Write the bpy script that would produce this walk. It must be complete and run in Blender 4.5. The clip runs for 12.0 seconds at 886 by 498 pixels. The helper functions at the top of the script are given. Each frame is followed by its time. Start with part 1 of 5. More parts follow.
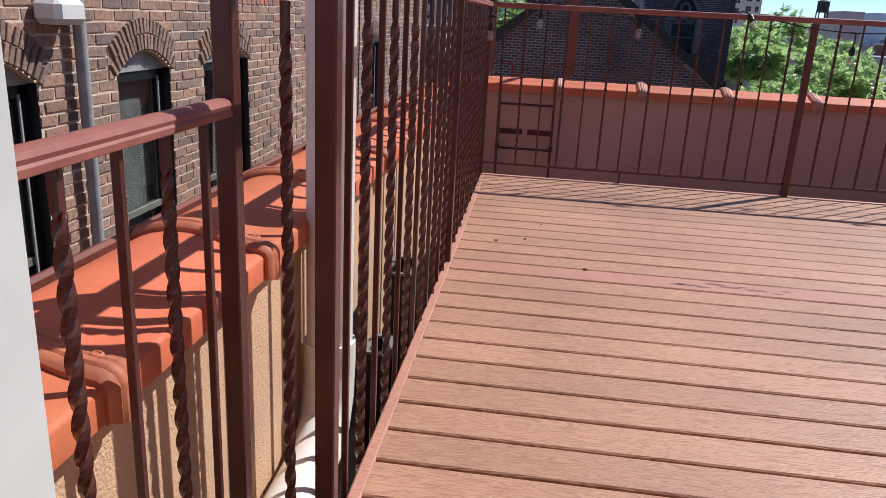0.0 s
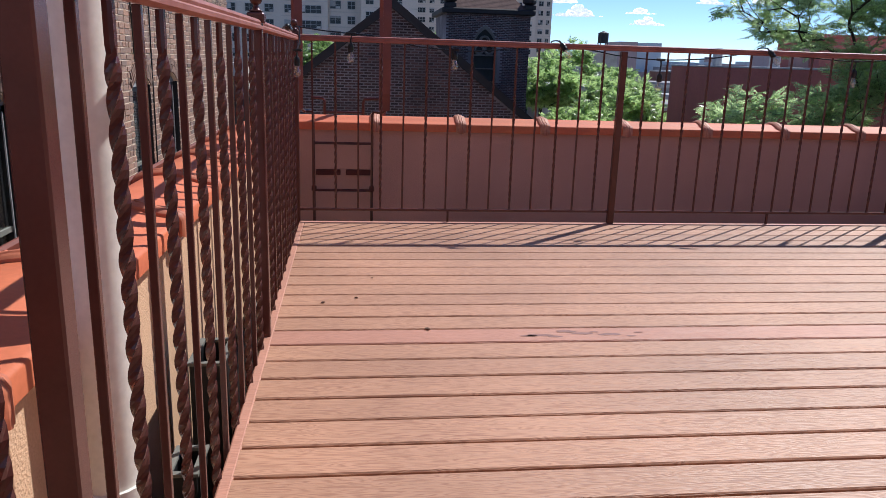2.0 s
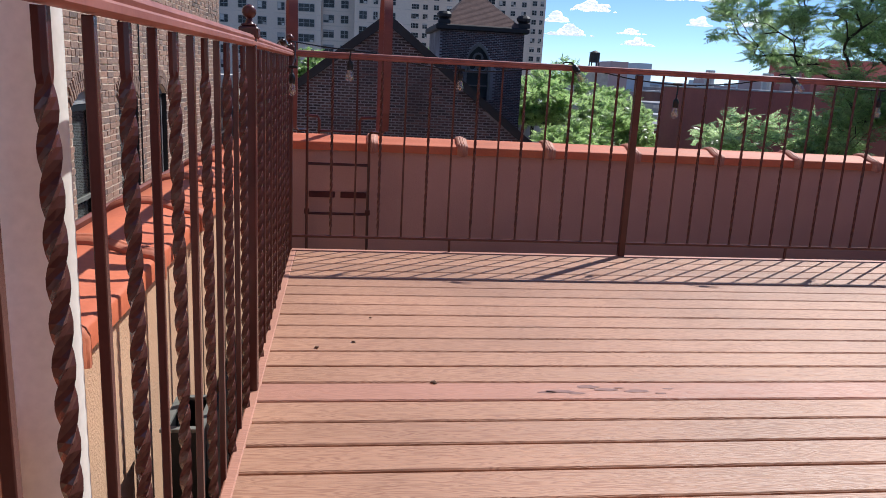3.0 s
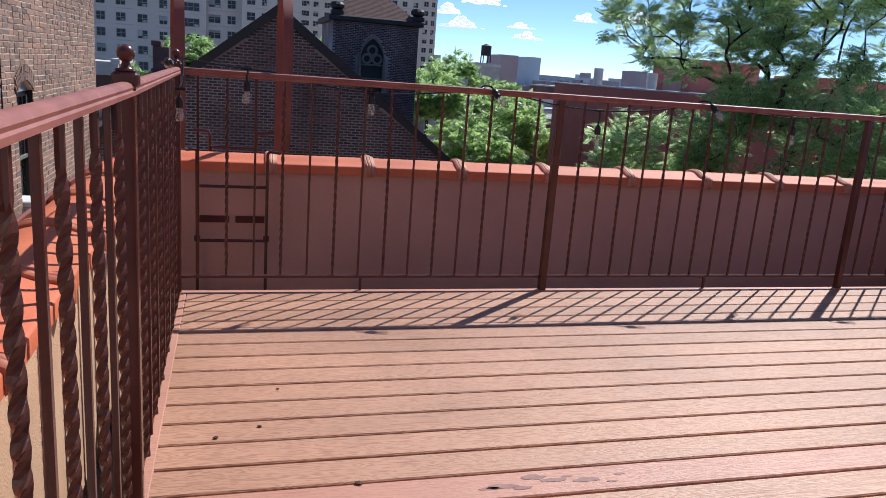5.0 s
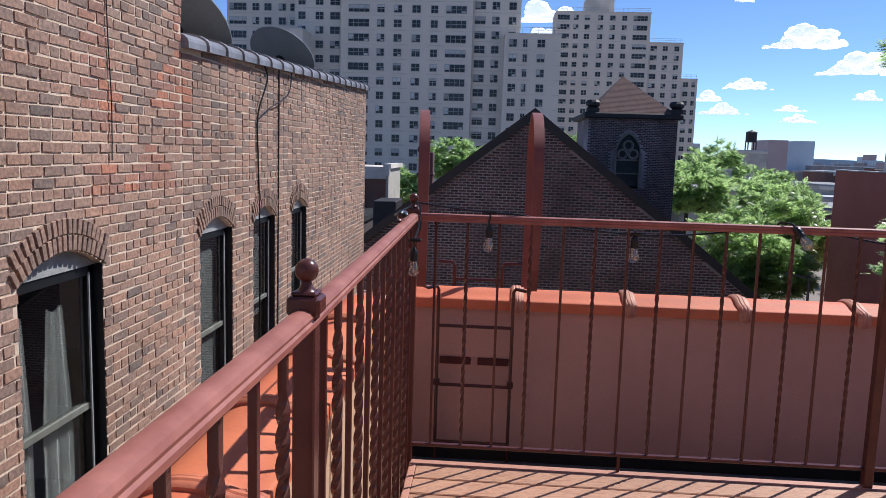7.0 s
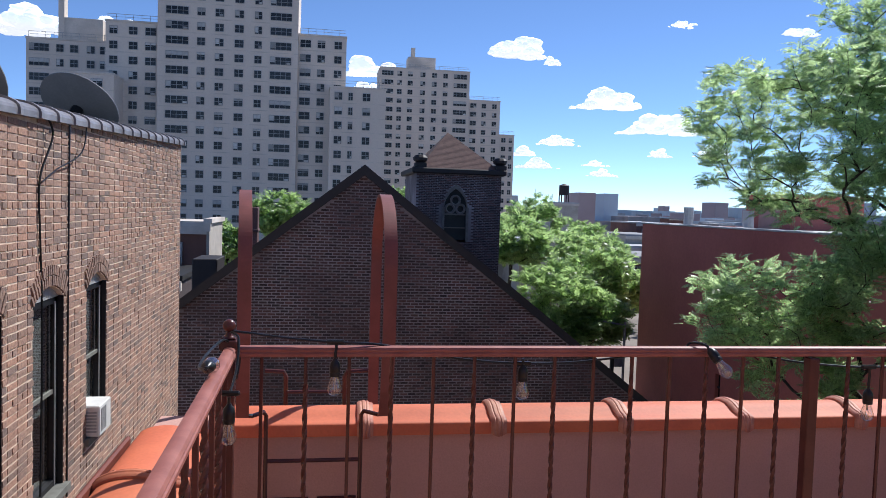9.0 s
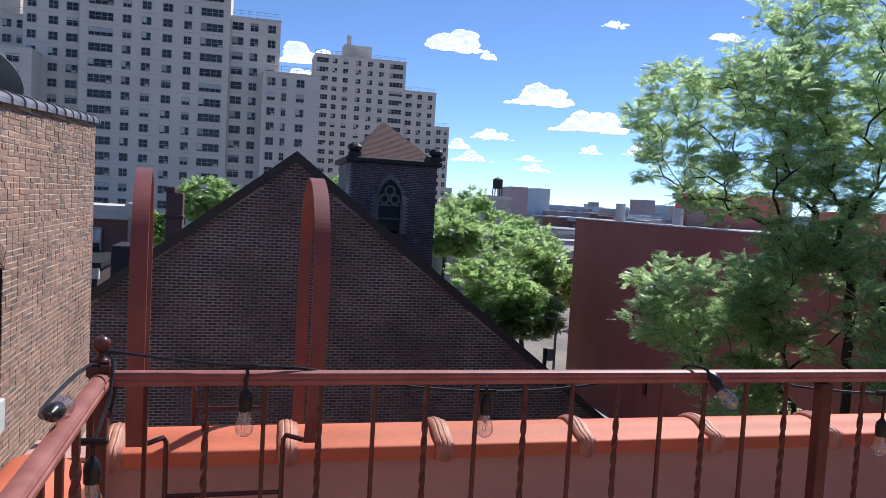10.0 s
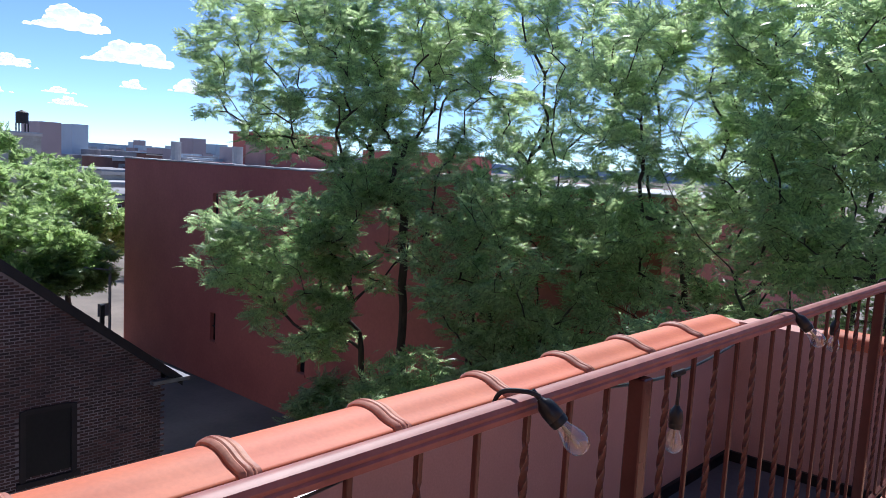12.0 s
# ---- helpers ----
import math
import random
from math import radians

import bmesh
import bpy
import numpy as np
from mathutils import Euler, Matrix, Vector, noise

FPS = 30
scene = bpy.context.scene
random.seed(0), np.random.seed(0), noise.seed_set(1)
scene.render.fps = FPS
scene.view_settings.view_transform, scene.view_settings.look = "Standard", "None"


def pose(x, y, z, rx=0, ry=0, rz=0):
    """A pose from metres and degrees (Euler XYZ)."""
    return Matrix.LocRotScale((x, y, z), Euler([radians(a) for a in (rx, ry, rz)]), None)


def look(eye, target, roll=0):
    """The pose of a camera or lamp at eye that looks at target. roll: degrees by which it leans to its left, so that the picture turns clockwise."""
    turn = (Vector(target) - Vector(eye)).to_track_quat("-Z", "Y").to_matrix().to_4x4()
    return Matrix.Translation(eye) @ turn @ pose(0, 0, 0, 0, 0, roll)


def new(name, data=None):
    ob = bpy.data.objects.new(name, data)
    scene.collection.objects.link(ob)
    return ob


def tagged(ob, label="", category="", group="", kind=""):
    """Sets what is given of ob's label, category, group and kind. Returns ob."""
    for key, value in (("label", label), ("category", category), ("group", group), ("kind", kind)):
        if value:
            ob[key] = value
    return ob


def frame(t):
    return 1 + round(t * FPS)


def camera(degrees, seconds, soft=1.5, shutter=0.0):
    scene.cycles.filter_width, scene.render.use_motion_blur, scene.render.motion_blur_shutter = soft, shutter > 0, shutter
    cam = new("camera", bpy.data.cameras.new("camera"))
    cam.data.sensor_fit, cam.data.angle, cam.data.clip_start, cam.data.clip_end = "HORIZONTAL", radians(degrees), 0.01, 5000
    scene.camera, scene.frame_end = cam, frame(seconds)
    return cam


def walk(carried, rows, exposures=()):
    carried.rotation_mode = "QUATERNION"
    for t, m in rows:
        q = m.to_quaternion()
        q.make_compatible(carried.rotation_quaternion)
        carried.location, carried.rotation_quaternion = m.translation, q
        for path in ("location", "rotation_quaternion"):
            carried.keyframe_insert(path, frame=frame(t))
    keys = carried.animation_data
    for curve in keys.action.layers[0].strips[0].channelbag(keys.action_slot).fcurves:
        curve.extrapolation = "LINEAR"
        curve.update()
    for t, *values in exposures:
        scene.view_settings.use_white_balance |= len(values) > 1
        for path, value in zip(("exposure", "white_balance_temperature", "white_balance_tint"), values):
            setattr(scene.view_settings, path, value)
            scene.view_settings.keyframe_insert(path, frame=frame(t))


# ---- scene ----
cam = camera(61.1, 12.0, soft=0.85)
PATH = [
    (0, (0.373, -0.343, 0.971), (0.145, 1.554, 0.378), 3.0),
    (0.5, (0.328, -0.268, 1.003), (0.427, 1.68, 0.561), 2.5),
    (1, (0.314, -0.156, 0.975), (0.632, 1.749, 0.454), 5.1),
    (1.5, (0.326, -0.01, 0.987), (0.574, 1.901, 0.448), 2.5),
    (2, (0.346, 0.073, 0.96), (0.578, 1.999, 0.469), 1.8),
    (2.5, (0.333, 0.217, 0.948), (0.559, 2.152, 0.497), 2.7),
    (4.5, (0.25, 0.719, 1.153), (0.73, 2.604, 0.69), 3.5),
    (5, (0.266, 0.78, 1.135), (0.803, 2.651, 0.677), 4.3),
    (5.5, (0.317, 0.888, 1.158), (0.52, 2.817, 0.671), 2.4),
    (6, (0.34, 0.973, 1.206), (0.271, 2.932, 0.805), 0.8),
    (6.5, (0.33, 1.196, 1.256), (0.199, 3.166, 0.939), 1.7),
    (8.5, (0.331, 1.981, 1.487), (0.442, 3.974, 1.355), 1.5),
    (9, (0.268, 2.209, 1.498), (0.589, 4.18, 1.39), 1.8),
    (9.5, (0.224, 2.471, 1.517), (0.65, 4.421, 1.391), 2.6),
    (10, (0.316, 2.714, 1.486), (0.813, 4.648, 1.363), 3.2),
    (10.5, (0.276, 2.996, 1.495), (0.956, 4.872, 1.362), 3.3),
    (11, (0.248, 3.28, 1.479), (1.141, 5.063, 1.318), 3.3),
    (11.5, (0.389, 3.572, 1.46), (1.51, 5.218, 1.275), 3.2),
    (12, (0.526, 3.794, 1.437), (1.998, 5.13, 1.22), 3.2),
]
walk(cam, [(t, look(eye, target, roll)) for t, eye, target, roll in PATH],
     exposures=[(0, 0.58, 6000, 11), (6, 0.62, 5950, 11), (8.5, 0.68, 5980, 11), (10, 0.68, 5930, 12), (12, 0.76, 5780, 14)])

# ---- light ----
SUN_AZ = math.atan2(0.70, 0.60)      # from +y towards +x
SUN_EL = radians(49.2)
sky_world = bpy.data.worlds.new("daylight")
scene.world = sky_world
sky_world.use_nodes = True
wn = sky_world.node_tree
wn.nodes.clear()
w_out = wn.nodes.new("ShaderNodeOutputWorld")
w_bg = wn.nodes.new("ShaderNodeBackground")
w_sky = wn.nodes.new("ShaderNodeTexSky")
w_sky.sky_type = "NISHITA"
w_sky.sun_disc = False
w_sky.sun_elevation = SUN_EL
w_sky.sun_rotation = SUN_AZ
w_sky.air_density, w_sky.dust_density, w_sky.ozone_density = 0.75, 0.0, 4.5
w_sky.altitude = 3000
w_bg.inputs["Strength"].default_value = 0.10
wn.links.new(w_sky.outputs[0], w_bg.inputs[0])
wn.links.new(w_bg.outputs[0], w_out.inputs[0])
sun_data = bpy.data.lights.new("sun", "SUN")
sun_data.energy, sun_data.angle, sun_data.color = 3.85, radians(0.55), (1.0, 0.95, 0.87)
sun = new("sun", sun_data)
sun_dir = Vector((math.sin(SUN_AZ) * math.cos(SUN_EL), math.cos(SUN_AZ) * math.cos(SUN_EL), math.sin(SUN_EL)))
sun.matrix_world = look(sun_dir * 60, (0, 0, 0))


# ---- materials ----
def material(name, rgb, rough=0.7, metal=0.0, rgb2=None, scale=6.0, fine=80.0, bump=0.15, dist=0.004,
             vary=0.0, island=0.0, stretch=(1, 1, 1), spec=0.4, fine_mix=0.25):
    """Principled paint with variation at two scales, fine bump, and optional tint per piece."""
    m = bpy.data.materials.new(name)
    m.use_nodes = True
    nt = m.node_tree
    n, l = nt.nodes, nt.links
    b = n["Principled BSDF"]
    b.inputs["Roughness"].default_value = rough
    b.inputs["Metallic"].default_value = metal
    b.inputs["Specular IOR Level"].default_value = spec
    rgb2 = rgb2 or tuple(c * 0.72 for c in rgb)
    co = n.new("ShaderNodeTexCoord")
    mp = n.new("ShaderNodeMapping")
    mp.inputs["Scale"].default_value = stretch
    l.new(co.outputs["Object"], mp.inputs[0])
    n1 = n.new("ShaderNodeTexNoise")
    n1.inputs["Scale"].default_value, n1.inputs["Detail"].default_value = scale, 5
    n2 = n.new("ShaderNodeTexNoise")
    n2.inputs["Scale"].default_value, n2.inputs["Detail"].default_value = fine, 4
    l.new(mp.outputs[0], n1.inputs[0])
    l.new(mp.outputs[0], n2.inputs[0])
    ramp = n.new("ShaderNodeValToRGB")
    ramp.color_ramp.elements[0].position, ramp.color_ramp.elements[1].position = 0.35, 0.68
    ramp.color_ramp.elements[0].color, ramp.color_ramp.elements[1].color = (*rgb2, 1), (*rgb, 1)
    l.new(n1.outputs[0], ramp.inputs[0])
    mul = n.new("ShaderNodeMix")
    mul.data_type, mul.blend_type = "RGBA", "MULTIPLY"
    mul.inputs[0].default_value = fine_mix
    l.new(ramp.outputs[0], mul.inputs[6])
    l.new(n2.outputs[0], mul.inputs[7])
    last = mul.outputs[2]
    for amount, node, out in ((vary, "ShaderNodeObjectInfo", "Random"), (island, "ShaderNodeNewGeometry", "Random Per Island")):
        if amount:
            src = n.new(node)
            hsv = n.new("ShaderNodeHueSaturation")
            rng = n.new("ShaderNodeMapRange")
            rng.inputs[3].default_value, rng.inputs[4].default_value = 1 - amount, 1 + amount
            l.new(src.outputs[out], rng.inputs[0])
            l.new(rng.outputs[0], hsv.inputs["Value"])
            rh = n.new("ShaderNodeMapRange")
            rh.inputs[3].default_value, rh.inputs[4].default_value = 0.5 + amount * 0.03, 0.5 - amount * 0.03
            l.new(src.outputs[out], rh.inputs[0])
            l.new(rh.outputs[0], hsv.inputs["Hue"])
            l.new(last, hsv.inputs["Color"])
            last = hsv.outputs[0]
    l.new(last, b.inputs["Base Color"])
    bp = n.new("ShaderNodeBump")
    bp.inputs["Strength"].default_value, bp.inputs["Distance"].default_value = bump, dist
    l.new(n2.outputs[0], bp.inputs["Height"])
    l.new(bp.outputs[0], b.inputs["Normal"])
    return m


def brick_material(name, colours, attr, rough=0.85, scale=40.0):
    """Clay pieces: one colour of a ramp for each piece, with speckle and grime."""
    m = bpy.data.materials.new(name)
    m.use_nodes = True
    n, l = m.node_tree.nodes, m.node_tree.links
    b = n["Principled BSDF"]
    b.inputs["Roughness"].default_value = rough
    src = n.new("ShaderNodeObjectInfo" if attr == "object" else "ShaderNodeNewGeometry")
    ramp = n.new("ShaderNodeValToRGB")
    ramp.color_ramp.interpolation = "LINEAR"
    els = ramp.color_ramp.elements
    while len(els) < len(colours):
        els.new(0.5)
    for k, c in enumerate(colours):
        els[k].position, els[k].color = k / (len(colours) - 1), (*c, 1)
    l.new(src.outputs["Random" if attr == "object" else "Random Per Island"], ramp.inputs[0])
    geo = n.new("ShaderNodeNewGeometry")
    nz = n.new("ShaderNodeTexNoise")
    nz.inputs["Scale"].default_value, nz.inputs["Detail"].default_value = scale, 6
    l.new(geo.outputs["Position"], nz.inputs[0])
    nb = n.new("ShaderNodeTexNoise")
    nb.inputs["Scale"].default_value, nb.inputs["Detail"].default_value = 0.9, 4
    l.new(geo.outputs["Position"], nb.inputs[0])
    r2 = n.new("ShaderNodeMapRange")
    r2.inputs[1].default_value, r2.inputs[2].default_value = 0.3, 0.7
    r2.inputs[3].default_value, r2.inputs[4].default_value = 0.6, 1.25
    l.new(nz.outputs[0], r2.inputs[0])
    r3 = n.new("ShaderNodeMapRange")
    r3.inputs[1].default_value, r3.inputs[2].default_value = 0.3, 0.7
    r3.inputs[3].default_value, r3.inputs[4].default_value = 0.75, 1.2
    l.new(nb.outputs[0], r3.inputs[0])
    mm = n.new("ShaderNodeMath")
    mm.operation = "MULTIPLY"
    l.new(r2.outputs[0], mm.inputs[0])
    l.new(r3.outputs[0], mm.inputs[1])
    hs = n.new("ShaderNodeHueSaturation")
    l.new(ramp.outputs[0], hs.inputs["Color"])
    l.new(mm.outputs[0], hs.inputs["Value"])
    l.new(hs.outputs[0], b.inputs["Base Color"])
    bp = n.new("ShaderNodeBump")
    bp.inputs["Strength"].default_value, bp.inputs["Distance"].default_value = 0.5, 0.006
    l.new(nz.outputs[0], bp.inputs["Height"])
    l.new(bp.outputs[0], b.inputs["Normal"])
    return m


def deck_material(name, light, dark):
    """Composite board with embossed, wandering wood grain along x."""
    m = bpy.data.materials.new(name)
    m.use_nodes = True
    n, l = m.node_tree.nodes, m.node_tree.links
    b = n["Principled BSDF"]
    b.inputs["Roughness"].default_value = 0.5
    b.inputs["Specular IOR Level"].default_value = 0.45
    geo = n.new("ShaderNodeNewGeometry")
    info = n.new("ShaderNodeObjectInfo")
    off = n.new("ShaderNodeVectorMath")
    off.operation = "SCALE"
    cmb = n.new("ShaderNodeCombineXYZ")
    l.new(info.outputs["Random"], cmb.inputs[0])
    l.new(info.outputs["Random"], cmb.inputs[2])
    l.new(cmb.outputs[0], off.inputs[0])
    off.inputs["Scale"].default_value = 37.0
    add = n.new("ShaderNodeVectorMath")
    l.new(geo.outputs["Position"], add.inputs[0])
    l.new(off.outputs[0], add.inputs[1])
    mp = n.new("ShaderNodeMapping")
    mp.inputs["Scale"].default_value = (2.6, 30.0, 1.0)
    l.new(add.outputs[0], mp.inputs[0])
    wv = n.new("ShaderNodeTexNoise")
    wv.inputs["Scale"].default_value, wv.inputs["Detail"].default_value = 1.3, 2.0
    wv.inputs["Distortion"].default_value = 0.4
    l.new(mp.outputs[0], wv.inputs[0])
    rings = n.new("ShaderNodeMath")
    rings.operation = "MULTIPLY"
    rings.inputs[1].default_value = 85.0
    l.new(wv.outputs[0], rings.inputs[0])
    sn = n.new("ShaderNodeMath")
    sn.operation = "SINE"
    l.new(rings.outputs[0], sn.inputs[0])
    rr = n.new("ShaderNodeMapRange")
    rr.inputs[1].default_value, rr.inputs[2].default_value = -1, 1
    l.new(sn.outputs[0], rr.inputs[0])
    streak = n.new("ShaderNodeTexNoise")
    mp2 = n.new("ShaderNodeMapping")
    mp2.inputs["Scale"].default_value = (8.0, 260.0, 1.0)
    l.new(add.outputs[0], mp2.inputs[0])
    l.new(mp2.outputs[0], streak.inputs[0])
    streak.inputs["Scale"].default_value, streak.inputs["Detail"].default_value = 1.0, 4
    mixv = n.new("ShaderNodeMath")
    mixv.operation = "MULTIPLY_ADD"
    l.new(streak.outputs[0], mixv.inputs[0])
    mixv.inputs[1].default_value = 0.6
    half = n.new("ShaderNodeMath")
    half.operation = "MULTIPLY"
    half.inputs[1].default_value = 0.48
    l.new(rr.outputs[0], half.inputs[0])
    l.new(half.outputs[0], mixv.inputs[2])
    ramp = n.new("ShaderNodeValToRGB")
    ramp.color_ramp.elements[0].color, ramp.color_ramp.elements[1].color = (*dark, 1), (*light, 1)
    ramp.color_ramp.elements[0].position, ramp.color_ramp.elements[1].position = 0.2, 0.62
    l.new(mixv.outputs[0], ramp.inputs[0])
    big = n.new("ShaderNodeTexNoise")
    big.inputs["Scale"].default_value, big.inputs["Detail"].default_value = 1.6, 5
    l.new(geo.outputs["Position"], big.inputs[0])
    rb = n.new("ShaderNodeMapRange")
    rb.inputs[1].default_value, rb.inputs[2].default_value = 0.3, 0.7
    rb.inputs[3].default_value, rb.inputs[4].default_value = 0.86, 1.1
    l.new(big.outputs[0], rb.inputs[0])
    ro = n.new("ShaderNodeMapRange")
    ro.inputs[3].default_value, ro.inputs[4].default_value = 0.9, 1.08
    l.new(info.outputs["Random"], ro.inputs[0])
    vm = n.new("ShaderNodeMath")
    vm.operation = "MULTIPLY"
    l.new(rb.outputs[0], vm.inputs[0])
    l.new(ro.outputs[0], vm.inputs[1])
    hs = n.new("ShaderNodeHueSaturation")
    l.new(ramp.outputs[0], hs.inputs["Color"])
    l.new(vm.outputs[0], hs.inputs["Value"])
    l.new(hs.outputs[0], b.inputs["Base Color"])
    bp = n.new("ShaderNodeBump")
    bp.inputs["Strength"].default_value, bp.inputs["Distance"].default_value = 0.5, 0.0015
    l.new(mixv.outputs[0], bp.inputs["Height"])
    l.new(bp.outputs[0], b.inputs["Normal"])
    return m


def leaf_material(name, rgb, rgb2, thin=0.6):
    m = bpy.data.materials.new(name)
    m.use_nodes = True
    n, l = m.node_tree.nodes, m.node_tree.links
    b = n["Principled BSDF"]
    b.inputs["Roughness"].default_value = 0.36
    b.inputs["Specular IOR Level"].default_value = 0.5
    geo = n.new("ShaderNodeNewGeometry")
    ramp = n.new("ShaderNodeValToRGB")
    ramp.color_ramp.elements[0].color, ramp.color_ramp.elements[1].color = (*rgb2, 1), (*rgb, 1)
    l.new(geo.outputs["Random Per Island"], ramp.inputs[0])
    l.new(ramp.outputs[0], b.inputs["Base Color"])
    tr = n.new("ShaderNodeBsdfTranslucent")
    hs = n.new("ShaderNodeHueSaturation")
    hs.inputs["Value"].default_value = 3.3
    hs.inputs["Hue"].default_value = 0.495
    l.new(ramp.outputs[0], hs.inputs["Color"])
    l.new(hs.outputs[0], tr.inputs[0])
    mix = n.new("ShaderNodeMixShader")
    mix.inputs[0].default_value = thin
    l.new(b.outputs[0], mix.inputs[1])
    l.new(tr.outputs[0], mix.inputs[2])
    l.new(mix.outputs[0], n["Material Output"].inputs[0])
    return m


def glass_material(name, tint=(1, 1, 1), clear=0.85, gloss=0.045):
    m = bpy.data.materials.new(name)
    m.use_nodes = True
    n, l = m.node_tree.nodes, m.node_tree.links
    n.remove(n["Principled BSDF"])
    tr = n.new("ShaderNodeBsdfTransparent")
    tr.inputs[0].default_value = (*[c * clear for c in tint], 1)
    gl = n.new("ShaderNodeBsdfGlossy")
    gl.inputs["Roughness"].default_value = 0.02
    lw = n.new("ShaderNodeLayerWeight")
    lw.inputs["Blend"].default_value = 0.5
    pw = n.new("ShaderNodeMath")
    pw.operation = "POWER"
    pw.inputs[1].default_value = 3.0
    l.new(lw.outputs["Facing"], pw.inputs[0])
    ad = n.new("ShaderNodeMath")
    ad.operation = "MULTIPLY_ADD"
    ad.inputs[1].default_value, ad.inputs[2].default_value = 0.7, gloss
    l.new(pw.outputs[0], ad.inputs[0])
    mix = n.new("ShaderNodeMixShader")
    l.new(ad.outputs[0], mix.inputs[0])
    l.new(tr.outputs[0], mix.inputs[1])
    l.new(gl.outputs[0], mix.inputs[2])
    l.new(mix.outputs[0], n["Material Output"].inputs[0])
    return m


M_iron = material("brown_painted_iron", (0.105, 0.034, 0.029), 0.27, rgb2=(0.075, 0.024, 0.021), scale=9, fine=160, bump=0.12, dist=0.001)
M_rail_top = material("worn_red_iron", (0.38, 0.145, 0.115), 0.52, rgb2=(0.28, 0.095, 0.075), scale=14, fine=120, bump=0.1, dist=0.001, stretch=(1, 1, 1))
M_hoop = material("dark_red_flat_bar", (0.245, 0.08, 0.07), 0.5, rgb2=(0.18, 0.058, 0.05), scale=8, fine=90, bump=0.1, dist=0.001)
M_deck = deck_material("composite_deck_board", (0.46, 0.25, 0.155), (0.30, 0.142, 0.085))
M_deck_pink = deck_material("pinkish_deck_board", (0.46, 0.225, 0.155), (0.37, 0.175, 0.12))
M_coping = material("orange_glazed_coping", (0.68, 0.185, 0.08), 0.64, rgb2=(0.58, 0.145, 0.065), scale=3.5, fine=60, bump=0.12, dist=0.003, vary=0.08)
M_collar = material("weathered_coping_collar", (0.60, 0.29, 0.19), 0.6, rgb2=(0.38, 0.12, 0.075), scale=12, fine=70, bump=0.3, dist=0.003, vary=0.1)
M_collar_w = material("orange_coping_collar", (0.62, 0.20, 0.10), 0.6, rgb2=(0.42, 0.12, 0.065), scale=9, fine=70, bump=0.3, dist=0.003, vary=0.1)
M_coping_edge = material("brown_red_lip", (0.20, 0.05, 0.03), 0.6, scale=8)
M_stucco = material("beige_stucco", (0.74, 0.47, 0.29), 0.9, rgb2=(0.64, 0.40, 0.245), scale=3, fine=140, bump=0.6, dist=0.006)
M_mauve = material("dull_red_stucco", (0.65, 0.375, 0.31), 0.85, rgb2=(0.56, 0.32, 0.265), scale=1.6, fine=110, bump=0.35, dist=0.005)
M_darkred = material("dark_red_paint", (0.11, 0.022, 0.02), 0.7, scale=20)
M_white_pvc = material("white_pvc", (0.88, 0.85, 0.79), 0.4, rgb2=(0.80, 0.76, 0.68), scale=5, fine=60, bump=0.04)
M_white_paint = material("white_gloss_paint", (0.78, 0.79, 0.76), 0.4, rgb2=(0.70, 0.71, 0.69), scale=4, fine=50, bump=0.05)
M_roof = material("grey_roof_membrane", (0.17, 0.165, 0.165), 0.85, rgb2=(0.11, 0.105, 0.105), scale=2.5, fine=40, bump=0.3)
M_black = material("black_paint", (0.012, 0.012, 0.014), 0.5, scale=10)
M_tar = material("black_tar", (0.014, 0.013, 0.013), 0.6, scale=10, bump=0.4)
M_rubber = material("black_rubber", (0.015, 0.016, 0.018), 0.3, scale=30, fine=200)
M_mortar = material("old_mortar", (0.82, 0.65, 0.50), 0.95, rgb2=(0.62, 0.48, 0.37), scale=9, fine=90, bump=0.6, dist=0.008)
M_mortar_dark = material("grimy_mortar", (0.46, 0.41, 0.43), 0.95, rgb2=(0.20, 0.17, 0.18), scale=0.7, fine=24, bump=0.4, fine_mix=0.5)
BR = ((0.31, 0.195, 0.145), (0.38, 0.225, 0.16), (0.23, 0.155, 0.125), (0.40, 0.225, 0.155), (0.33, 0.215, 0.165), (0.17, 0.125, 0.108))
M_brick = brick_material("old_brown_brick", BR, "object")
M_brick_i = brick_material("old_brown_brick_field", BR, "island")
BO = ((0.44, 0.17, 0.10), (0.34, 0.165, 0.12), (0.27, 0.15, 0.115), (0.40, 0.185, 0.12), (0.24, 0.15, 0.125))
M_brick_o = brick_material("orange_repair_brick", BO, "island")
BA = ((0.27, 0.175, 0.135), (0.21, 0.14, 0.11), (0.33, 0.21, 0.155), (0.25, 0.155, 0.12))
M_brick_a = brick_material("arch_brick", BA, "object")
BC = ((0.03, 0.021, 0.025), (0.105, 0.055, 0.055), (0.045, 0.03, 0.034), (0.15, 0.075, 0.07), (0.036, 0.027, 0.03), (0.085, 0.054, 0.053))
M_brick_ci = brick_material("sooty_church_brick_field", BC, "island", scale=20)
M_slate = material("dark_slate", (0.03, 0.024, 0.026), 0.6, rgb2=(0.02, 0.017, 0.02), scale=3, fine=25, bump=0.4)
M_zinc = material("weathered_zinc", (0.33, 0.33, 0.35), 0.45, metal=0.5, scale=5)
M_tile_red = material("brown_roof_shingle", (0.18, 0.105, 0.09), 0.95, rgb2=(0.125, 0.074, 0.066), scale=4, fine=14, bump=0.4, vary=0.1, island=0.05)
M_stone = material("pale_tracery_stone", (0.24, 0.21, 0.19), 0.8, scale=6)
# Near-black colour stands in for the darkness of unlit rooms.
M_dim = material("painted_dark_interior", (0.03, 0.03, 0.032), 0.9, scale=3)
M_louver = material("dark_louver", (0.035, 0.04, 0.042), 0.6, scale=3)
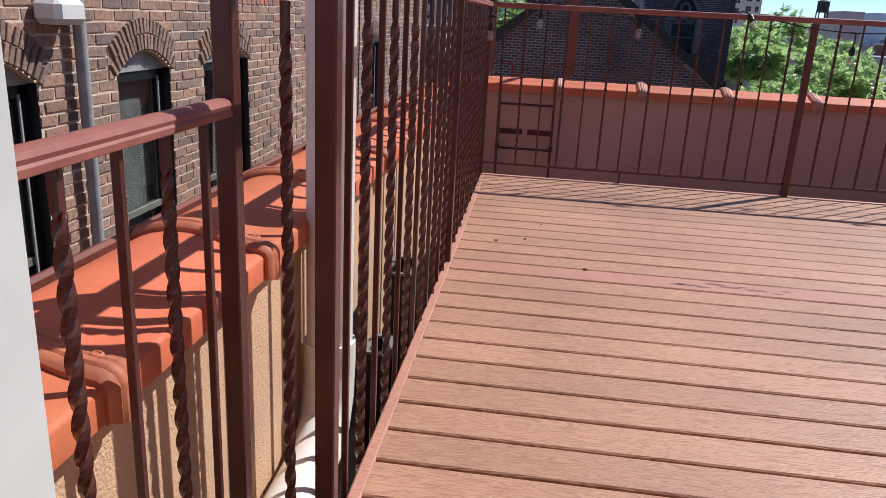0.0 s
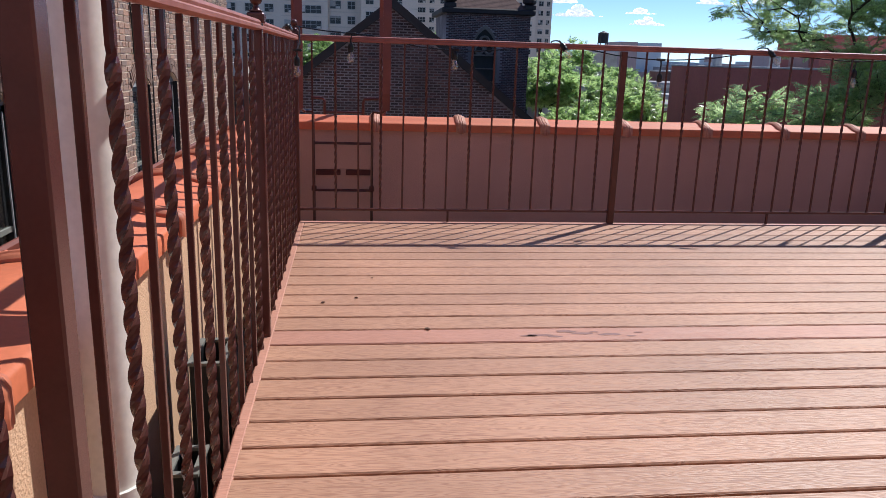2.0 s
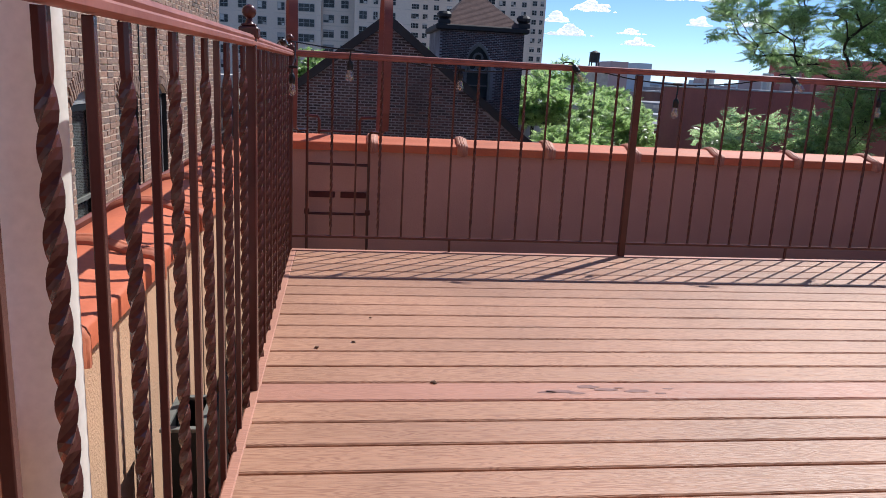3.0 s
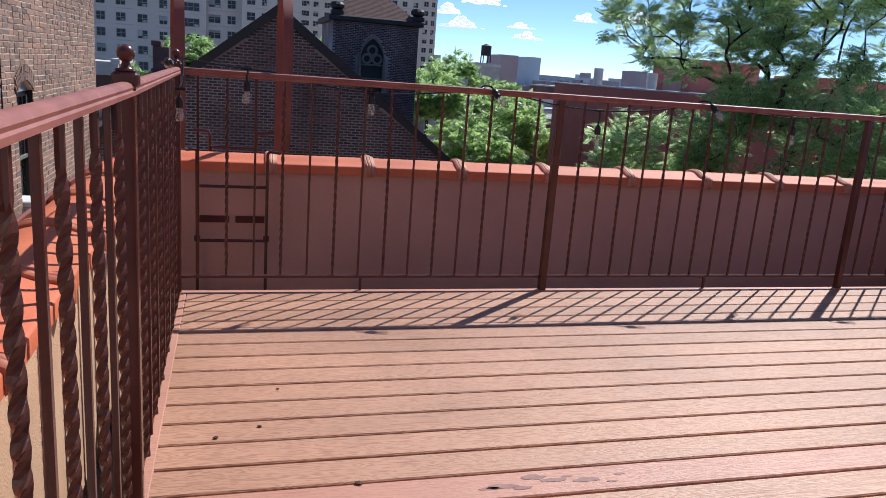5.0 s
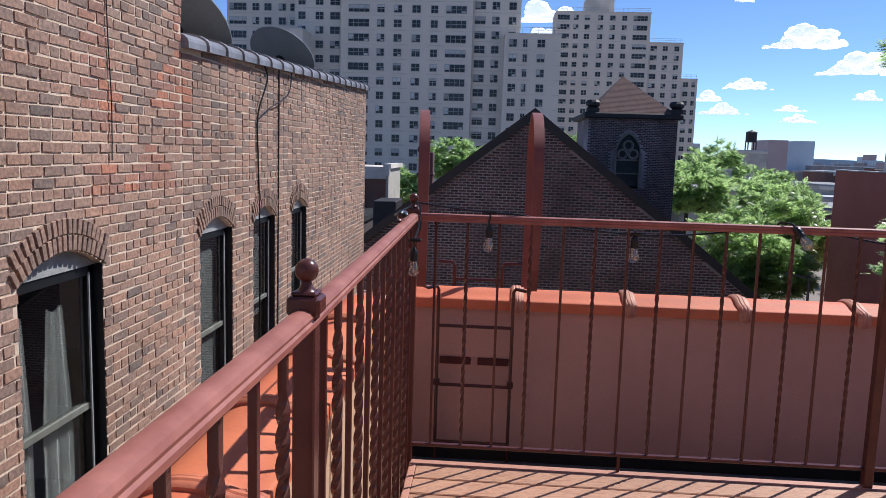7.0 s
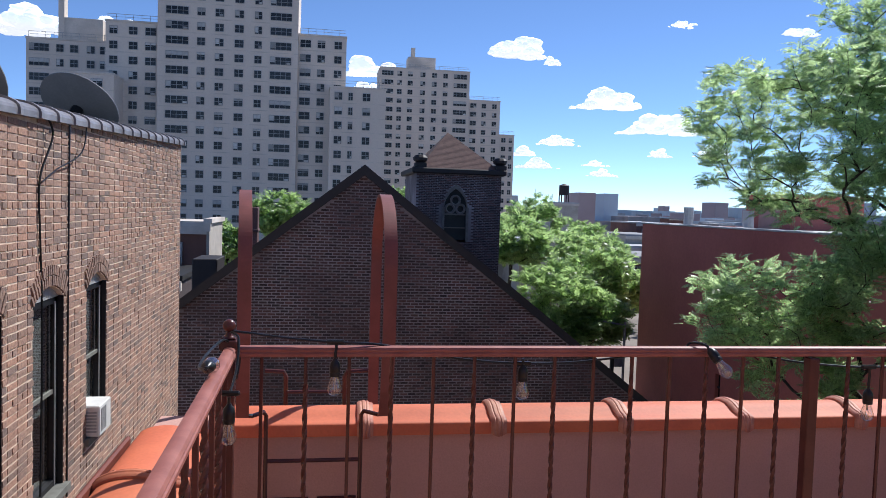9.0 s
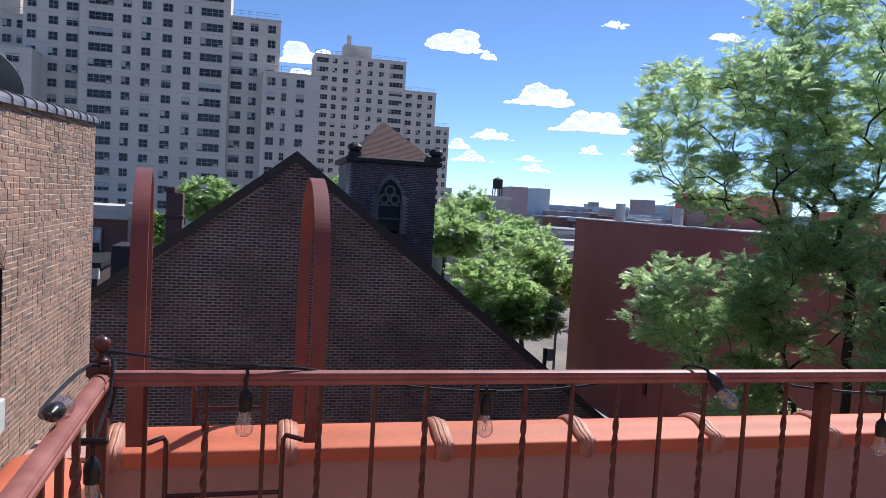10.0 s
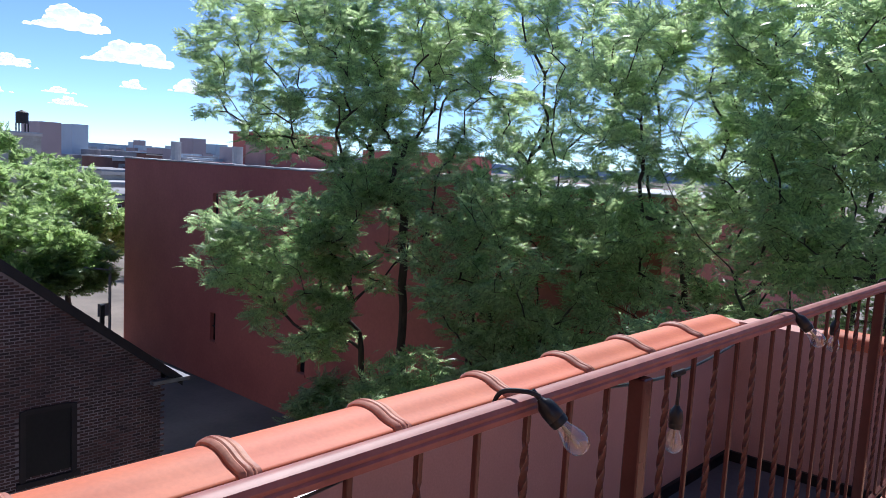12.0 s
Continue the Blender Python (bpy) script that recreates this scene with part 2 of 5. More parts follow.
M_tower = material("grey_tower_brick", (0.76, 0.67, 0.585), 0.9, rgb2=(0.68, 0.60, 0.525), scale=0.12, fine=3.0, bump=0.1, fine_mix=0.2)
M_band = material("pale_concrete_band", (0.78, 0.70, 0.62), 0.9, scale=0.3, fine=3)
M_winframe = material("tower_window_frame", (0.46, 0.46, 0.45), 0.5, scale=2, fine=4)
M_winglass = material("tower_window_glass", (0.03, 0.032, 0.034), 0.25, rgb2=(0.02, 0.025, 0.03), scale=0.4, fine=2, bump=0.0, vary=0.6, spec=0.35)
M_blind = material("drawn_window_blind", (0.55, 0.55, 0.54), 0.8, scale=1, vary=0.4)
M_redwall = material("red_painted_brick_wall", (0.63, 0.205, 0.16), 0.8, rgb2=(0.52, 0.16, 0.128), scale=0.35, fine=9, bump=0.3, dist=0.01)
M_silver = material("aluminium_roof_paint", (0.62, 0.62, 0.62), 0.5, rgb2=(0.42, 0.42, 0.43), scale=0.5, fine=8)
M_bark = material("grey_brown_bark", (0.075, 0.06, 0.048), 0.9, rgb2=(0.04, 0.033, 0.028), scale=4, fine=30, bump=0.8, dist=0.02, stretch=(3, 3, 0.6))
M_leaf = leaf_material("tree_of_heaven_leaf", (0.245, 0.312, 0.155), (0.10, 0.15, 0.074))
M_leaf_dark = leaf_material("shrub_leaf", (0.23, 0.30, 0.155), (0.10, 0.155, 0.08))
M_leaf_far = leaf_material("street_tree_leaf", (0.195, 0.262, 0.10), (0.095, 0.15, 0.06))
M_yard = material("dusty_yard_ground", (0.32, 0.275, 0.235), 0.95, rgb2=(0.19, 0.165, 0.145), scale=0.25, fine=6, bump=0.3)
M_dish = material("grey_satellite_dish", (0.27, 0.295, 0.315), 0.55, rgb2=(0.235, 0.255, 0.275), scale=3, fine=30, bump=0.05)
M_pane = glass_material("window_glass", (0.92, 0.96, 0.95), 0.92, 0.26)
M_amber = glass_material("bulb_glass", (1.0, 0.985, 0.96), 0.97, 0.2)
M_brass = material("dull_filament_metal", (0.45, 0.33, 0.18), 0.4, metal=0.8, scale=20)
M_curtain = material("white_curtain", (0.86, 0.85, 0.83), 0.9, rgb2=(0.78, 0.77, 0.76), scale=3, fine=40)
M_acwhite = material("air_conditioner_white", (0.72, 0.71, 0.68), 0.5, rgb2=(0.62, 0.61, 0.58), scale=6)
M_sill = material("grey_green_sill_stone", (0.20, 0.20, 0.175), 0.85, rgb2=(0.14, 0.14, 0.12), scale=8, fine=60, bump=0.4)
M_trimgrey = material("grey_window_trim", (0.42, 0.42, 0.42), 0.6, scale=10)
M_lead = material("leaf_litter", (0.1, 0.05, 0.03), 0.9, scale=30)
M_stain = material("purple_grey_stain", (0.33, 0.175, 0.145), 0.55, scale=30)
M_cloud = bpy.data.materials.new("cloud_white_self_lit")
M_cloud.use_nodes = True
cb = M_cloud.node_tree.nodes["Principled BSDF"]
cb.inputs["Base Color"].default_value = (0.95, 0.95, 0.95, 1)
cb.inputs["Roughness"].default_value = 1.0
# Faint bluish glow stands in for light scattered inside the cloud.
cb.inputs["Emission Color"].default_value = (0.86, 0.92, 1.0, 1)
cb.inputs["Emission Strength"].default_value = 0.42


# ---- builders ----
def obj(name, bm, mat, parent=None, label="", smooth=False):
    me = bpy.data.meshes.new(name)
    if smooth:
        for f in bm.faces:
            f.smooth = True
    bm.to_mesh(me)
    bm.free()
    if smooth:
        me.set_sharp_from_angle(angle=radians(38))
    for m in (mat if isinstance(mat, (list, tuple)) else [mat]):
        me.materials.append(m)
    ob = new(name, me)
    ob.parent = parent
    if label:
        ob["label"] = label
    return ob


part = obj


def raw(name, verts, faces, mat, parent=None, smooth=False):
    me = bpy.data.meshes.new(name)
    me.from_pydata(verts, [], faces)
    me.materials.append(mat)
    if smooth:
        me.polygons.foreach_set("use_smooth", [True] * len(me.polygons))
    ob = new(name, me)
    ob.parent = parent
    return ob


def share(name, mesh, m, parent=None, label=""):
    ob = new(name, mesh)
    ob.parent = parent
    ob.matrix_basis = m
    if label:
        ob["label"] = label
    return ob


def thing(name, label, category, at=(0, 0, 0), group="", kind=""):
    e = new(name)
    e.location = at
    e.empty_display_size = 0.1
    return tagged(e, label, category, group, kind)


def add_box(bm, lo, hi, bevel=0.0, mat=0):
    r = bmesh.ops.create_cube(bm, size=1)
    vs = r["verts"]
    for v in vs:
        v.co = Vector([lo[k] + (v.co[k] + 0.5) * (hi[k] - lo[k]) for k in range(3)])
    fs = list({f for v in vs for f in v.link_faces})
    for f in fs:
        f.material_index = mat
    if bevel:
        es = list({e for v in vs for e in v.link_edges})
        bmesh.ops.bevel(bm, geom=es, offset=bevel, segments=1, affect="EDGES", profile=0.7)
    return vs


def box(lo, hi, bevel=0.0):
    bm = bmesh.new()
    add_box(bm, lo, hi, bevel)
    return bm


def add_tube(bm, pts, r, sides=8, r_end=None, caps=True):
    pts = [Vector(p) for p in pts]
    rings = []
    up = Vector((0, 0, 1))
    prev = None
    for k, p in enumerate(pts):
        d = (pts[min(k + 1, len(pts) - 1)] - pts[max(k - 1, 0)]).normalized()
        if prev is None:
            a = d.cross(up)
            if a.length < 0.05:
                a = d.cross(Vector((1, 0, 0)))
        else:
            a = prev - d * prev.dot(d)
        a.normalize()
        prev = a
        c = d.cross(a)
        rad = r if r_end is None else r + (r_end - r) * k / (len(pts) - 1)
        rings.append([bm.verts.new(p + (a * math.cos(q) + c * math.sin(q)) * rad)
                      for q in [2 * math.pi * j / sides for j in range(sides)]])
    for A, B in zip(rings, rings[1:]):
        for j in range(sides):
            bm.faces.new((A[j], A[(j + 1) % sides], B[(j + 1) % sides], B[j]))
    if caps:
        bm.faces.new(rings[0][::-1])
        bm.faces.new(rings[-1])


def tube(pts, r, sides=8, r_end=None):
    bm = bmesh.new()
    add_tube(bm, pts, r, sides, r_end)
    return bm


def add_lathe(bm, prof, at=(0, 0, 0), sides=16, axis=None):
    rings = []
    for r, z in prof:
        rings.append([bm.verts.new((max(r, 1e-4) * math.cos(2 * math.pi * j / sides) + at[0],
                                    max(r, 1e-4) * math.sin(2 * math.pi * j / sides) + at[1], z + at[2])) for j in range(sides)])
    for A, B in zip(rings, rings[1:]):
        for j in range(sides):
            bm.faces.new((A[j], A[(j + 1) % sides], B[(j + 1) % sides], B[j]))
    bm.faces.new(rings[0][::-1])
    bm.faces.new(rings[-1])


def add_prism(bm, prof, a, b, place):
    """A closed 2D profile carried from a to b; place(u, p, q) gives the point."""
    A = [bm.verts.new(place(a, p, q)) for p, q in prof]
    B = [bm.verts.new(place(b, p, q)) for p, q in prof]
    n = len(prof)
    for j in range(n):
        bm.faces.new((A[j], A[(j + 1) % n], B[(j + 1) % n], B[j]))
    bm.faces.new(A[::-1])
    bm.faces.new(B)
    bmesh.ops.recalc_face_normals(bm, faces=bm.faces)


# ---- roof, deck, parapets ----
YF = 4.5
RAIL = 1.07
ROOF_Z = -0.47
DECK_X1 = 4.95

roof = obj("roof_floor", box((-0.244, -1.2, ROOF_Z - 0.3), (5.649, 5.679, ROOF_Z)), M_roof)
tagged(roof, "grey flat roof membrane under the raised deck", "roof", kind="structure")
par_far = obj("parapet_north", box((-0.465, 5.68, -9), (5.9, 5.90, 0.468)), M_mauve)
tagged(par_far, "dull red stuccoed parapet wall behind the railing", "wall", kind="structure")
par_left = obj("parapet_west", box((-0.527, -1.2, -9), (-0.245, 5.677, 0.43)), M_stucco)
upstand = obj("parapet_flashing", box((-0.552, -1.2, 0.33), (-0.53, 5.6, 0.468), 0.008), M_coping_edge)
tagged(upstand, "brown-red flashing along the outer side of the parapet", "flashing", kind="structure")
tagged(par_left, "sunlit beige stuccoed parapet wall", "wall", kind="structure")
par_right = obj("parapet_east", box((5.65, -1.2, -9), (5.88, 5.677, 0.50)), M_mauve)
tagged(par_right, "dull red stuccoed parapet wall", "wall", kind="structure")
tar = obj("tar_flashing", box((-0.24, 5.652, ROOF_Z + 0.001), (5.62, 5.677, ROOF_Z + 0.07)), M_tar)
tagged(tar, "black tar strip along the foot of the parapet", "flashing", kind="structure")
tar2 = obj("tar_flashing", box((5.62, 0, ROOF_Z + 0.001), (5.647, 5.65, ROOF_Z + 0.07)), M_tar)
tagged(tar2, "black tar strip along the foot of the parapet", "flashing", kind="structure")

# deck: boards run along x
deck = thing("deck", "reddish-brown composite deck of grooved boards", "deck", kind="structure")
PITCH, GAP = 0.1394, 0.011
board_mesh = None
k = 0
y = 4.464
while y > -1.1:
    if board_mesh is None:
        bm = bmesh.new()
        w, h, r = PITCH - GAP, 0.024, 0.004
        prof = [(-w / 2, -h), (-w / 2, -r), (-w / 2 + r, 0), (w / 2 - r, 0), (w / 2, -r), (w / 2, -h)]
        add_prism(bm, prof, 0.050, DECK_X1, lambda u, p, q: (u, p, q))
        ob = part("deck_board", bm, M_deck, deck)
        board_mesh = ob.data
        bm = bmesh.new()
        bm.from_mesh(board_mesh)
        pink_ob = part("deck_board", bm, M_deck_pink, deck)
        pink_mesh = pink_ob.data
        ob.location = (0, y - PITCH / 2, 0)
        pink_ob.location = (0, 2.60, 0)
    elif abs(y - PITCH / 2 - 2.60) < PITCH / 2:
        pink_ob.location = (0, y - PITCH / 2, 0.0005)
        PINK_Y = y - PITCH / 2
    else:
        share("deck_board", board_mesh, Matrix.Translation((0, y - PITCH / 2, random.uniform(-0.0008, 0.0008))), deck)
    y -= PITCH
DECK_Y0 = y
bm = box((0.0, DECK_Y0, -0.14), (0.03, YF - 0.036, 0.003), 0.004)
for v in bm.verts:
    v.co.x += 0.016 + 0.0066 * (YF - v.co.y)
part("edge_board", bm, M_deck_pink, deck, "pinkish edge board of the deck")
edge = part("edge_board", box((0.014, YF - 0.033, -0.14), (DECK_X1, YF + 0.012, 0.001), 0.004), M_deck_pink, deck, "pinkish edge board of the deck")
for jx in (0.3, 0.9, 1.5, 2.1, 2.7, 3.3, 3.9, 4.5):
    part("joist", box((jx, DECK_Y0, ROOF_Z + 0.002), (jx + 0.045, YF - 0.05, -0.026)), M_black, deck, "dark joist under the boards")

# coping of half-round tiles, with a ribbed collar over each joint
PROF = [(0.0, -0.10), (0.0, -0.02), (0.004, -0.008), (0.016, 0.002), (0.05, 0.010), (0.085, 0.020), (0.115, 0.034), (0.145, 0.052), (0.175, 0.068),
        (0.205, 0.079), (0.24, 0.085), (0.28, 0.085), (0.315, 0.080), (0.35, 0.068), (0.38, 0.05), (0.405, 0.028), (0.42, 0.0), (0.43, -0.10)]


def coping(name, label, start, step, count, frame_m, across=0.63, collar_mat=None):
    c = thing(name, label, "coping")
    P = [(p * across, q * 0.45 if q > -0.05 else -0.058) for p, q in PROF]
    W = 0.43 * across
    cover = P + [(W - 0.012, -0.058), (W - 0.02, -0.01), (W * 0.6, 0.02), (0.012, -0.02), (0.012, -0.058)]
    bm = bmesh.new()
    add_prism(bm, cover, 0.002, step - 0.002, lambda u, p, q: (u, p, q))
    first = part("coping_tile", bm, M_coping, c, smooth=True)
    # collar: one thick band, bulging and grooved, drooping over the lip
    cols = bmesh.new()
    n_s = 14
    rings = []
    for s_ in range(n_s + 1):
        f = s_ / n_s
        e = 0.008 + 0.013 * math.sin(math.pi * min(1, f * 1.15)) ** 0.6 if f * 1.15 < 1 else 0.008
        e -= 0.004 * (1 if s_ in (4, 8, 11) else 0)
        ring = []
        for k, (p, q) in enumerate(P):
            p0, p1 = P[max(k - 1, 0)], P[min(k + 1, len(P) - 1)]
            tx, tz = p1[0] - p0[0], p1[1] - p0[1]
            ln = math.hypot(tx, tz)
            nx, nz = -tz / ln, tx / ln
            droop = -0.012 * math.sin(math.pi * f) if k == 0 else 0
            ring.append(cols.verts.new((-0.038 + 0.076 * f, p + nx * e, q + nz * e + droop)))
        rings.append(ring)
    for A, B in zip(rings, rings[1:]):
        for k in range(len(P) - 1):
            cols.faces.new((A[k], A[k + 1], B[k + 1], B[k]))
    for ring, u in ((rings[0], -0.038), (rings[-1], 0.038)):
        inner = [cols.verts.new((u, p, q - 0.006)) for p, q in P]
        for k in range(len(P) - 1):
            cols.faces.new((ring[k], inner[k], inner[k + 1], ring[k + 1]))
    bmesh.ops.recalc_face_normals(cols, faces=cols.faces)
    col = part("coping_collar", cols, collar_mat or M_collar, c, "ribbed lighter collar over a joint", smooth=True)
    bolt = None
    for k in range(count):
        m = frame_m @ Matrix.Translation((start + k * step, 0, 0))
        cur = col
        if k == 0:
            first.matrix_basis, col.matrix_basis = m, m
        else:
            share("coping_tile", first.data, m, c)
            cur = share("coping_collar", col.data, m @ pose(random.uniform(-0.006, 0.006), 0, random.uniform(0, 0.003), 0, 0, random.uniform(-2, 2)), c, "ribbed lighter collar over a joint")
        if collar_mat is None:
            continue
        for i, (u, dz) in ((4, (0.012, 0.020)), (8, (-0.006, 0.022)), (13, (0.010, 0.020))):
            at = Matrix.Translation((u, P[i][0], P[i][1] + dz - 0.003)) @ Matrix.Rotation(math.atan2(P[i + 1][1] - P[i - 1][1], P[i + 1][0] - P[i - 1][0]), 4, "X")
            if bolt is None:
                bb = bmesh.new()
                add_lathe(bb, [(0.0105, -0.006), (0.0105, 0.002), (0.0085, 0.004), (0.0055, 0.004), (0.005, 0.0025), (0.0005, 0.0025)], sides=12)
                bo = part("bolt", bb, M_collar_w, cur, "recessed round bolt head", smooth=False)
                bo.matrix_basis = at
                bolt = bo.data
            else:
                share("bolt", bolt, at, cur, "recessed round bolt head")
    return c


coping("parapet_coping", "orange clay coping tiles on the far parapet", -0.155, 0.640, 9, pose(0, 5.645, 0.492))
# along the west side: local x runs along +y, local y (across) runs to -x
west_m = Matrix.Translation((-0.208, 0, 0.445)) @ Matrix(((0, -1, 0, 0), (1, 0, 0, 0), (0, 0, 1, 0), (0, 0, 0, 1)))
coping("parapet_coping", "orange clay coping tiles beside the deck, striped with shadows", -1.34, 0.640, 11, west_m, across=0.74, collar_mat=M_collar_w)
east_m = Matrix.Translation((5.90, 0, 0.51)) @ Matrix(((0, -1, 0, 0), (1, 0, 0, 0), (0, 0, 1, 0), (0, 0, 0, 1)))
coping("parapet_coping", "orange clay coping tiles on the side parapet", -1.25, 0.640, 10, east_m)

# ---- railings ----
def bar_mesh(name, z0, z1, twisted, thick=1.0):
    bm = bmesh.new()
    h = 0.0065 * thick
    if not twisted:
        add_box(bm, (-h, -h, z0), (h, h, z1), 0.0012)
        me_mat = M_iron
    else:
        h = 0.0069 * thick
        n = 96
        rings = []
        for k in range(n + 1):
            z = z0 + (z1 - z0) * k / n
            f = min(1, max(0, (z - z0 - 0.05) / 0.03), max(0, (z1 - 0.07 - z) / 0.03))
            a = (z - z0) / 0.044 * math.pi / 2 * (1 if 0.04 < z - z0 < (z1 - z0) - 0.06 else 0)
            hh = h * (1 + 0.22 * f)
            ring = []
            for j in range(8):
                q = a + j * math.pi / 4
                rad = hh * (1.36 if j % 2 else 0.82)
                ring.append(bm.verts.new((rad * math.cos(q), rad * math.sin(q), z)))
            rings.append(ring)
        for A, B in zip(rings, rings[1:]):
            for j in range(8):
                bm.faces.new((A[j], A[(j + 1) % 8], B[(j + 1) % 8], B[j]))
        bm.faces.new(rings[0][::-1])
        bm.faces.new(rings[-1])
    me = bpy.data.meshes.new(name)
    bm.to_mesh(me)
    bm.free()
    me.materials.append(M_iron)
    return me


HAND = [(-0.021, 0.0), (-0.0215, 0.010), (-0.018, 0.014), (-0.0205, 0.021), (-0.016, 0.029), (-0.006, 0.033), (0.006, 0.033), (0.016, 0.029),
        (0.0205, 0.021), (0.018, 0.014), (0.0215, 0.010), (0.021, 0.0), (0.012, -0.004), (-0.012, -0.004)]


def handrail(parent, a, b, z):
    a, b = Vector(a), Vector(b)
    d = (b - a).normalized()
    s = Vector((-d.y, d.x, 0)).normalized()
    bm = bmesh.new()
    L = (b - a).length
    add_prism(bm, HAND, 0, L, lambda u, p, q: a + d * u + s * p * 0.9 + Vector((0, 0, z - 0.030 + q * 0.9)))
    return part("handrail", bm, M_rail_top, parent, "moulded red-brown handrail", smooth=True)


def post(parent, x, y, z0, z1, finial=True, w=0.0185):
    bm = bmesh.new()
    add_box(bm, (x - w, y - w, z0), (x + w, y + w, z1), 0.003)
    p = part("post", bm, M_iron, parent)
    if finial:
        cbm = bmesh.new()
        add_box(cbm, (x - 0.027, y - 0.027, z1 - 0.012), (x + 0.027, y + 0.027, z1 + 0.020), 0.005)
        add_box(cbm, (x - 0.021, y - 0.021, z1 + 0.020), (x + 0.021, y + 0.021, z1 + 0.027), 0.003)
        part("post_cap", cbm, M_iron, p)
        fb = bmesh.new()
        R = 0.0195
        prof = [(0.016, 0), (0.011, 0.005), (0.009, 0.012)] + [(R * math.sin(q), 0.033 - R * math.cos(q)) for q in [0.4 + 2.74 * j / 9 for j in range(10)]]
        add_lathe(fb, prof, (x, y, z1 + 0.027), 16)
        part("finial", fb, M_iron, p, "round ball finial", smooth=True)
    return p


PLAIN = bar_mesh("baluster", -0.10, RAIL - 0.036, False)
TWIST = bar_mesh("baluster", -0.10, RAIL - 0.036, True)
PLAIN_F = bar_mesh("baluster", 0.075, RAIL - 0.033, False, 0.78)
TWIST_F = bar_mesh("baluster", 0.075, RAIL - 0.033, True, 0.72)

rail_w = thing("railing", "brown wrought-iron railing with plain and twisted bars along the deck edge", "railing")
AY, BY = 0.875, 2.60
NEAR_X, MID_X, FAR_X = 0.024, 0.034, 0.008      # the two bays stand a little askew
DROP = 0.003    # fall of the handrail per metre towards the house


def rail_x(y):
    return MID_X + (FAR_X - MID_X) * (y - BY) / (YF - BY) if y > BY else MID_X + (NEAR_X - MID_X) * (BY - y) / (BY - AY)


RXL = rail_x(AY)
handrail(rail_w, (RXL, AY, -DROP * (YF - AY)), (MID_X, BY, -DROP * (YF - BY)), RAIL)
handrail(rail_w, (MID_X, BY, -DROP * (YF - BY)), (0.008, YF - 0.02, 0), RAIL)
post(rail_w, RXL, AY, -0.14, RAIL - DROP * (YF - AY))
post(rail_w, rail_x(BY), BY, -0.14, RAIL - DROP * (YF - BY))
post(rail_w, 0.004, YF, -0.14, RAIL)
for y0, y1, n in ((AY, BY, 12), (BY, YF, 13)):
    for k in range(1, n + 1):
        yy = y0 + (y1 - y0) * k / (n + 1)
        xx = rail_x(yy)
        share("baluster", (TWIST if k % 2 == 0 else PLAIN), pose(xx, yy, -DROP * (YF - yy), 0, 0, random.uniform(-4, 4)), rail_w)

rail_n = thing("railing", "brown wrought-iron railing with plain and twisted bars across the deck end", "railing")
handrail(rail_n, (0.02, YF, 0), (DECK_X1, YF, 0), RAIL)
POSTS = (1.915, 3.91, DECK_X1)
for px in POSTS:
    post(rail_n, px, YF - 0.01, 0.0, RAIL - 0.036, px == DECK_X1)
x = 0.1
k = 0
while x < DECK_X1 - 0.05:
    if min(abs(x - p) for p in POSTS) > 0.045:
        share("baluster", (TWIST_F if k % 2 else PLAIN_F), pose(x, YF, 0, 0, 0, random.uniform(-4, 4)), rail_n)
    x += 0.1307
    k += 1
part("bottom_rail", box((0.02, YF - 0.011, 0.068), (DECK_X1, YF + 0.011, 0.082), 0.002), M_iron, rail_n)
for fx in (0.90, 2.95, 4.5):
    part("foot", box((fx - 0.006, YF - 0.006, 0.0), (fx + 0.006, YF + 0.006, 0.07)), M_iron, rail_n)
rail_e = thing("railing", "brown wrought-iron railing closing the deck", "railing")
handrail(rail_e, (DECK_X1, -0.2, 0), (DECK_X1, YF - 0.03, 0), RAIL)
for k in range(34):
    share("baluster", (TWIST if k % 2 else PLAIN), pose(DECK_X1 + 0.012, -0.1 + k * 0.131, 0), rail_e)

# low rail beside the door, with a short return to the deck railing
rail_low = thing("railing", "brown iron railing, lower, beside the doorway", "railing")
DX = -0.172
post(rail_low, DX, 0.925, ROOF_Z, RAIL - 0.04)
handrail(rail_low, (DX, -0.198, 0), (DX, 0.90, 0), 0.818)
handrail(rail_low, (DX + 0.02, 0.92, 0), (RXL - 0.027, 0.885, 0), RAIL - 0.052)
LOWP = bar_mesh("baluster", ROOF_Z, 0.785, False)
LOWT = bar_mesh("baluster", ROOF_Z, 0.785, True)
for k in range(7):
    share("baluster", (LOWT if k % 2 else LOWP), pose(DX, 0.825 - 0.13 * k, 0), rail_low)
share("baluster", bar_mesh("baluster", ROOF_Z, RAIL - 0.088, True), pose(-0.054, 0.89, 0), rail_low)

# vent pipe
vent = thing("vent_pipe", "white plastic vent pipe with a bend near its foot", "pipe")
PX, PY = -0.16, 1.54
part("pipe", tube([(PX, PY, -0.1), (PX, PY, 2.0)], 0.064, 24), M_white_pvc, vent, smooth=True)
part("bend", tube([(PX, PY, 0.0), (PX, PY - 0.01, -0.08), (PX, PY - 0.05, -0.15), (PX + 0.01, PY - 0.16, -0.19), (PX + 0.02, 0.75, -0.2)], 0.072, 24), M_white_pvc, vent, smooth=True)
part("pipe_collar", tube([(PX, PY, 0.0), (PX, PY, 0.09)], 0.073, 24), M_white_pvc, vent, smooth=True)
part("riser", tube([(PX + 0.02, 0.8, ROOF_Z), (PX + 0.02, 0.8, -0.18)], 0.06, 16), M_white_pvc, vent, smooth=True)
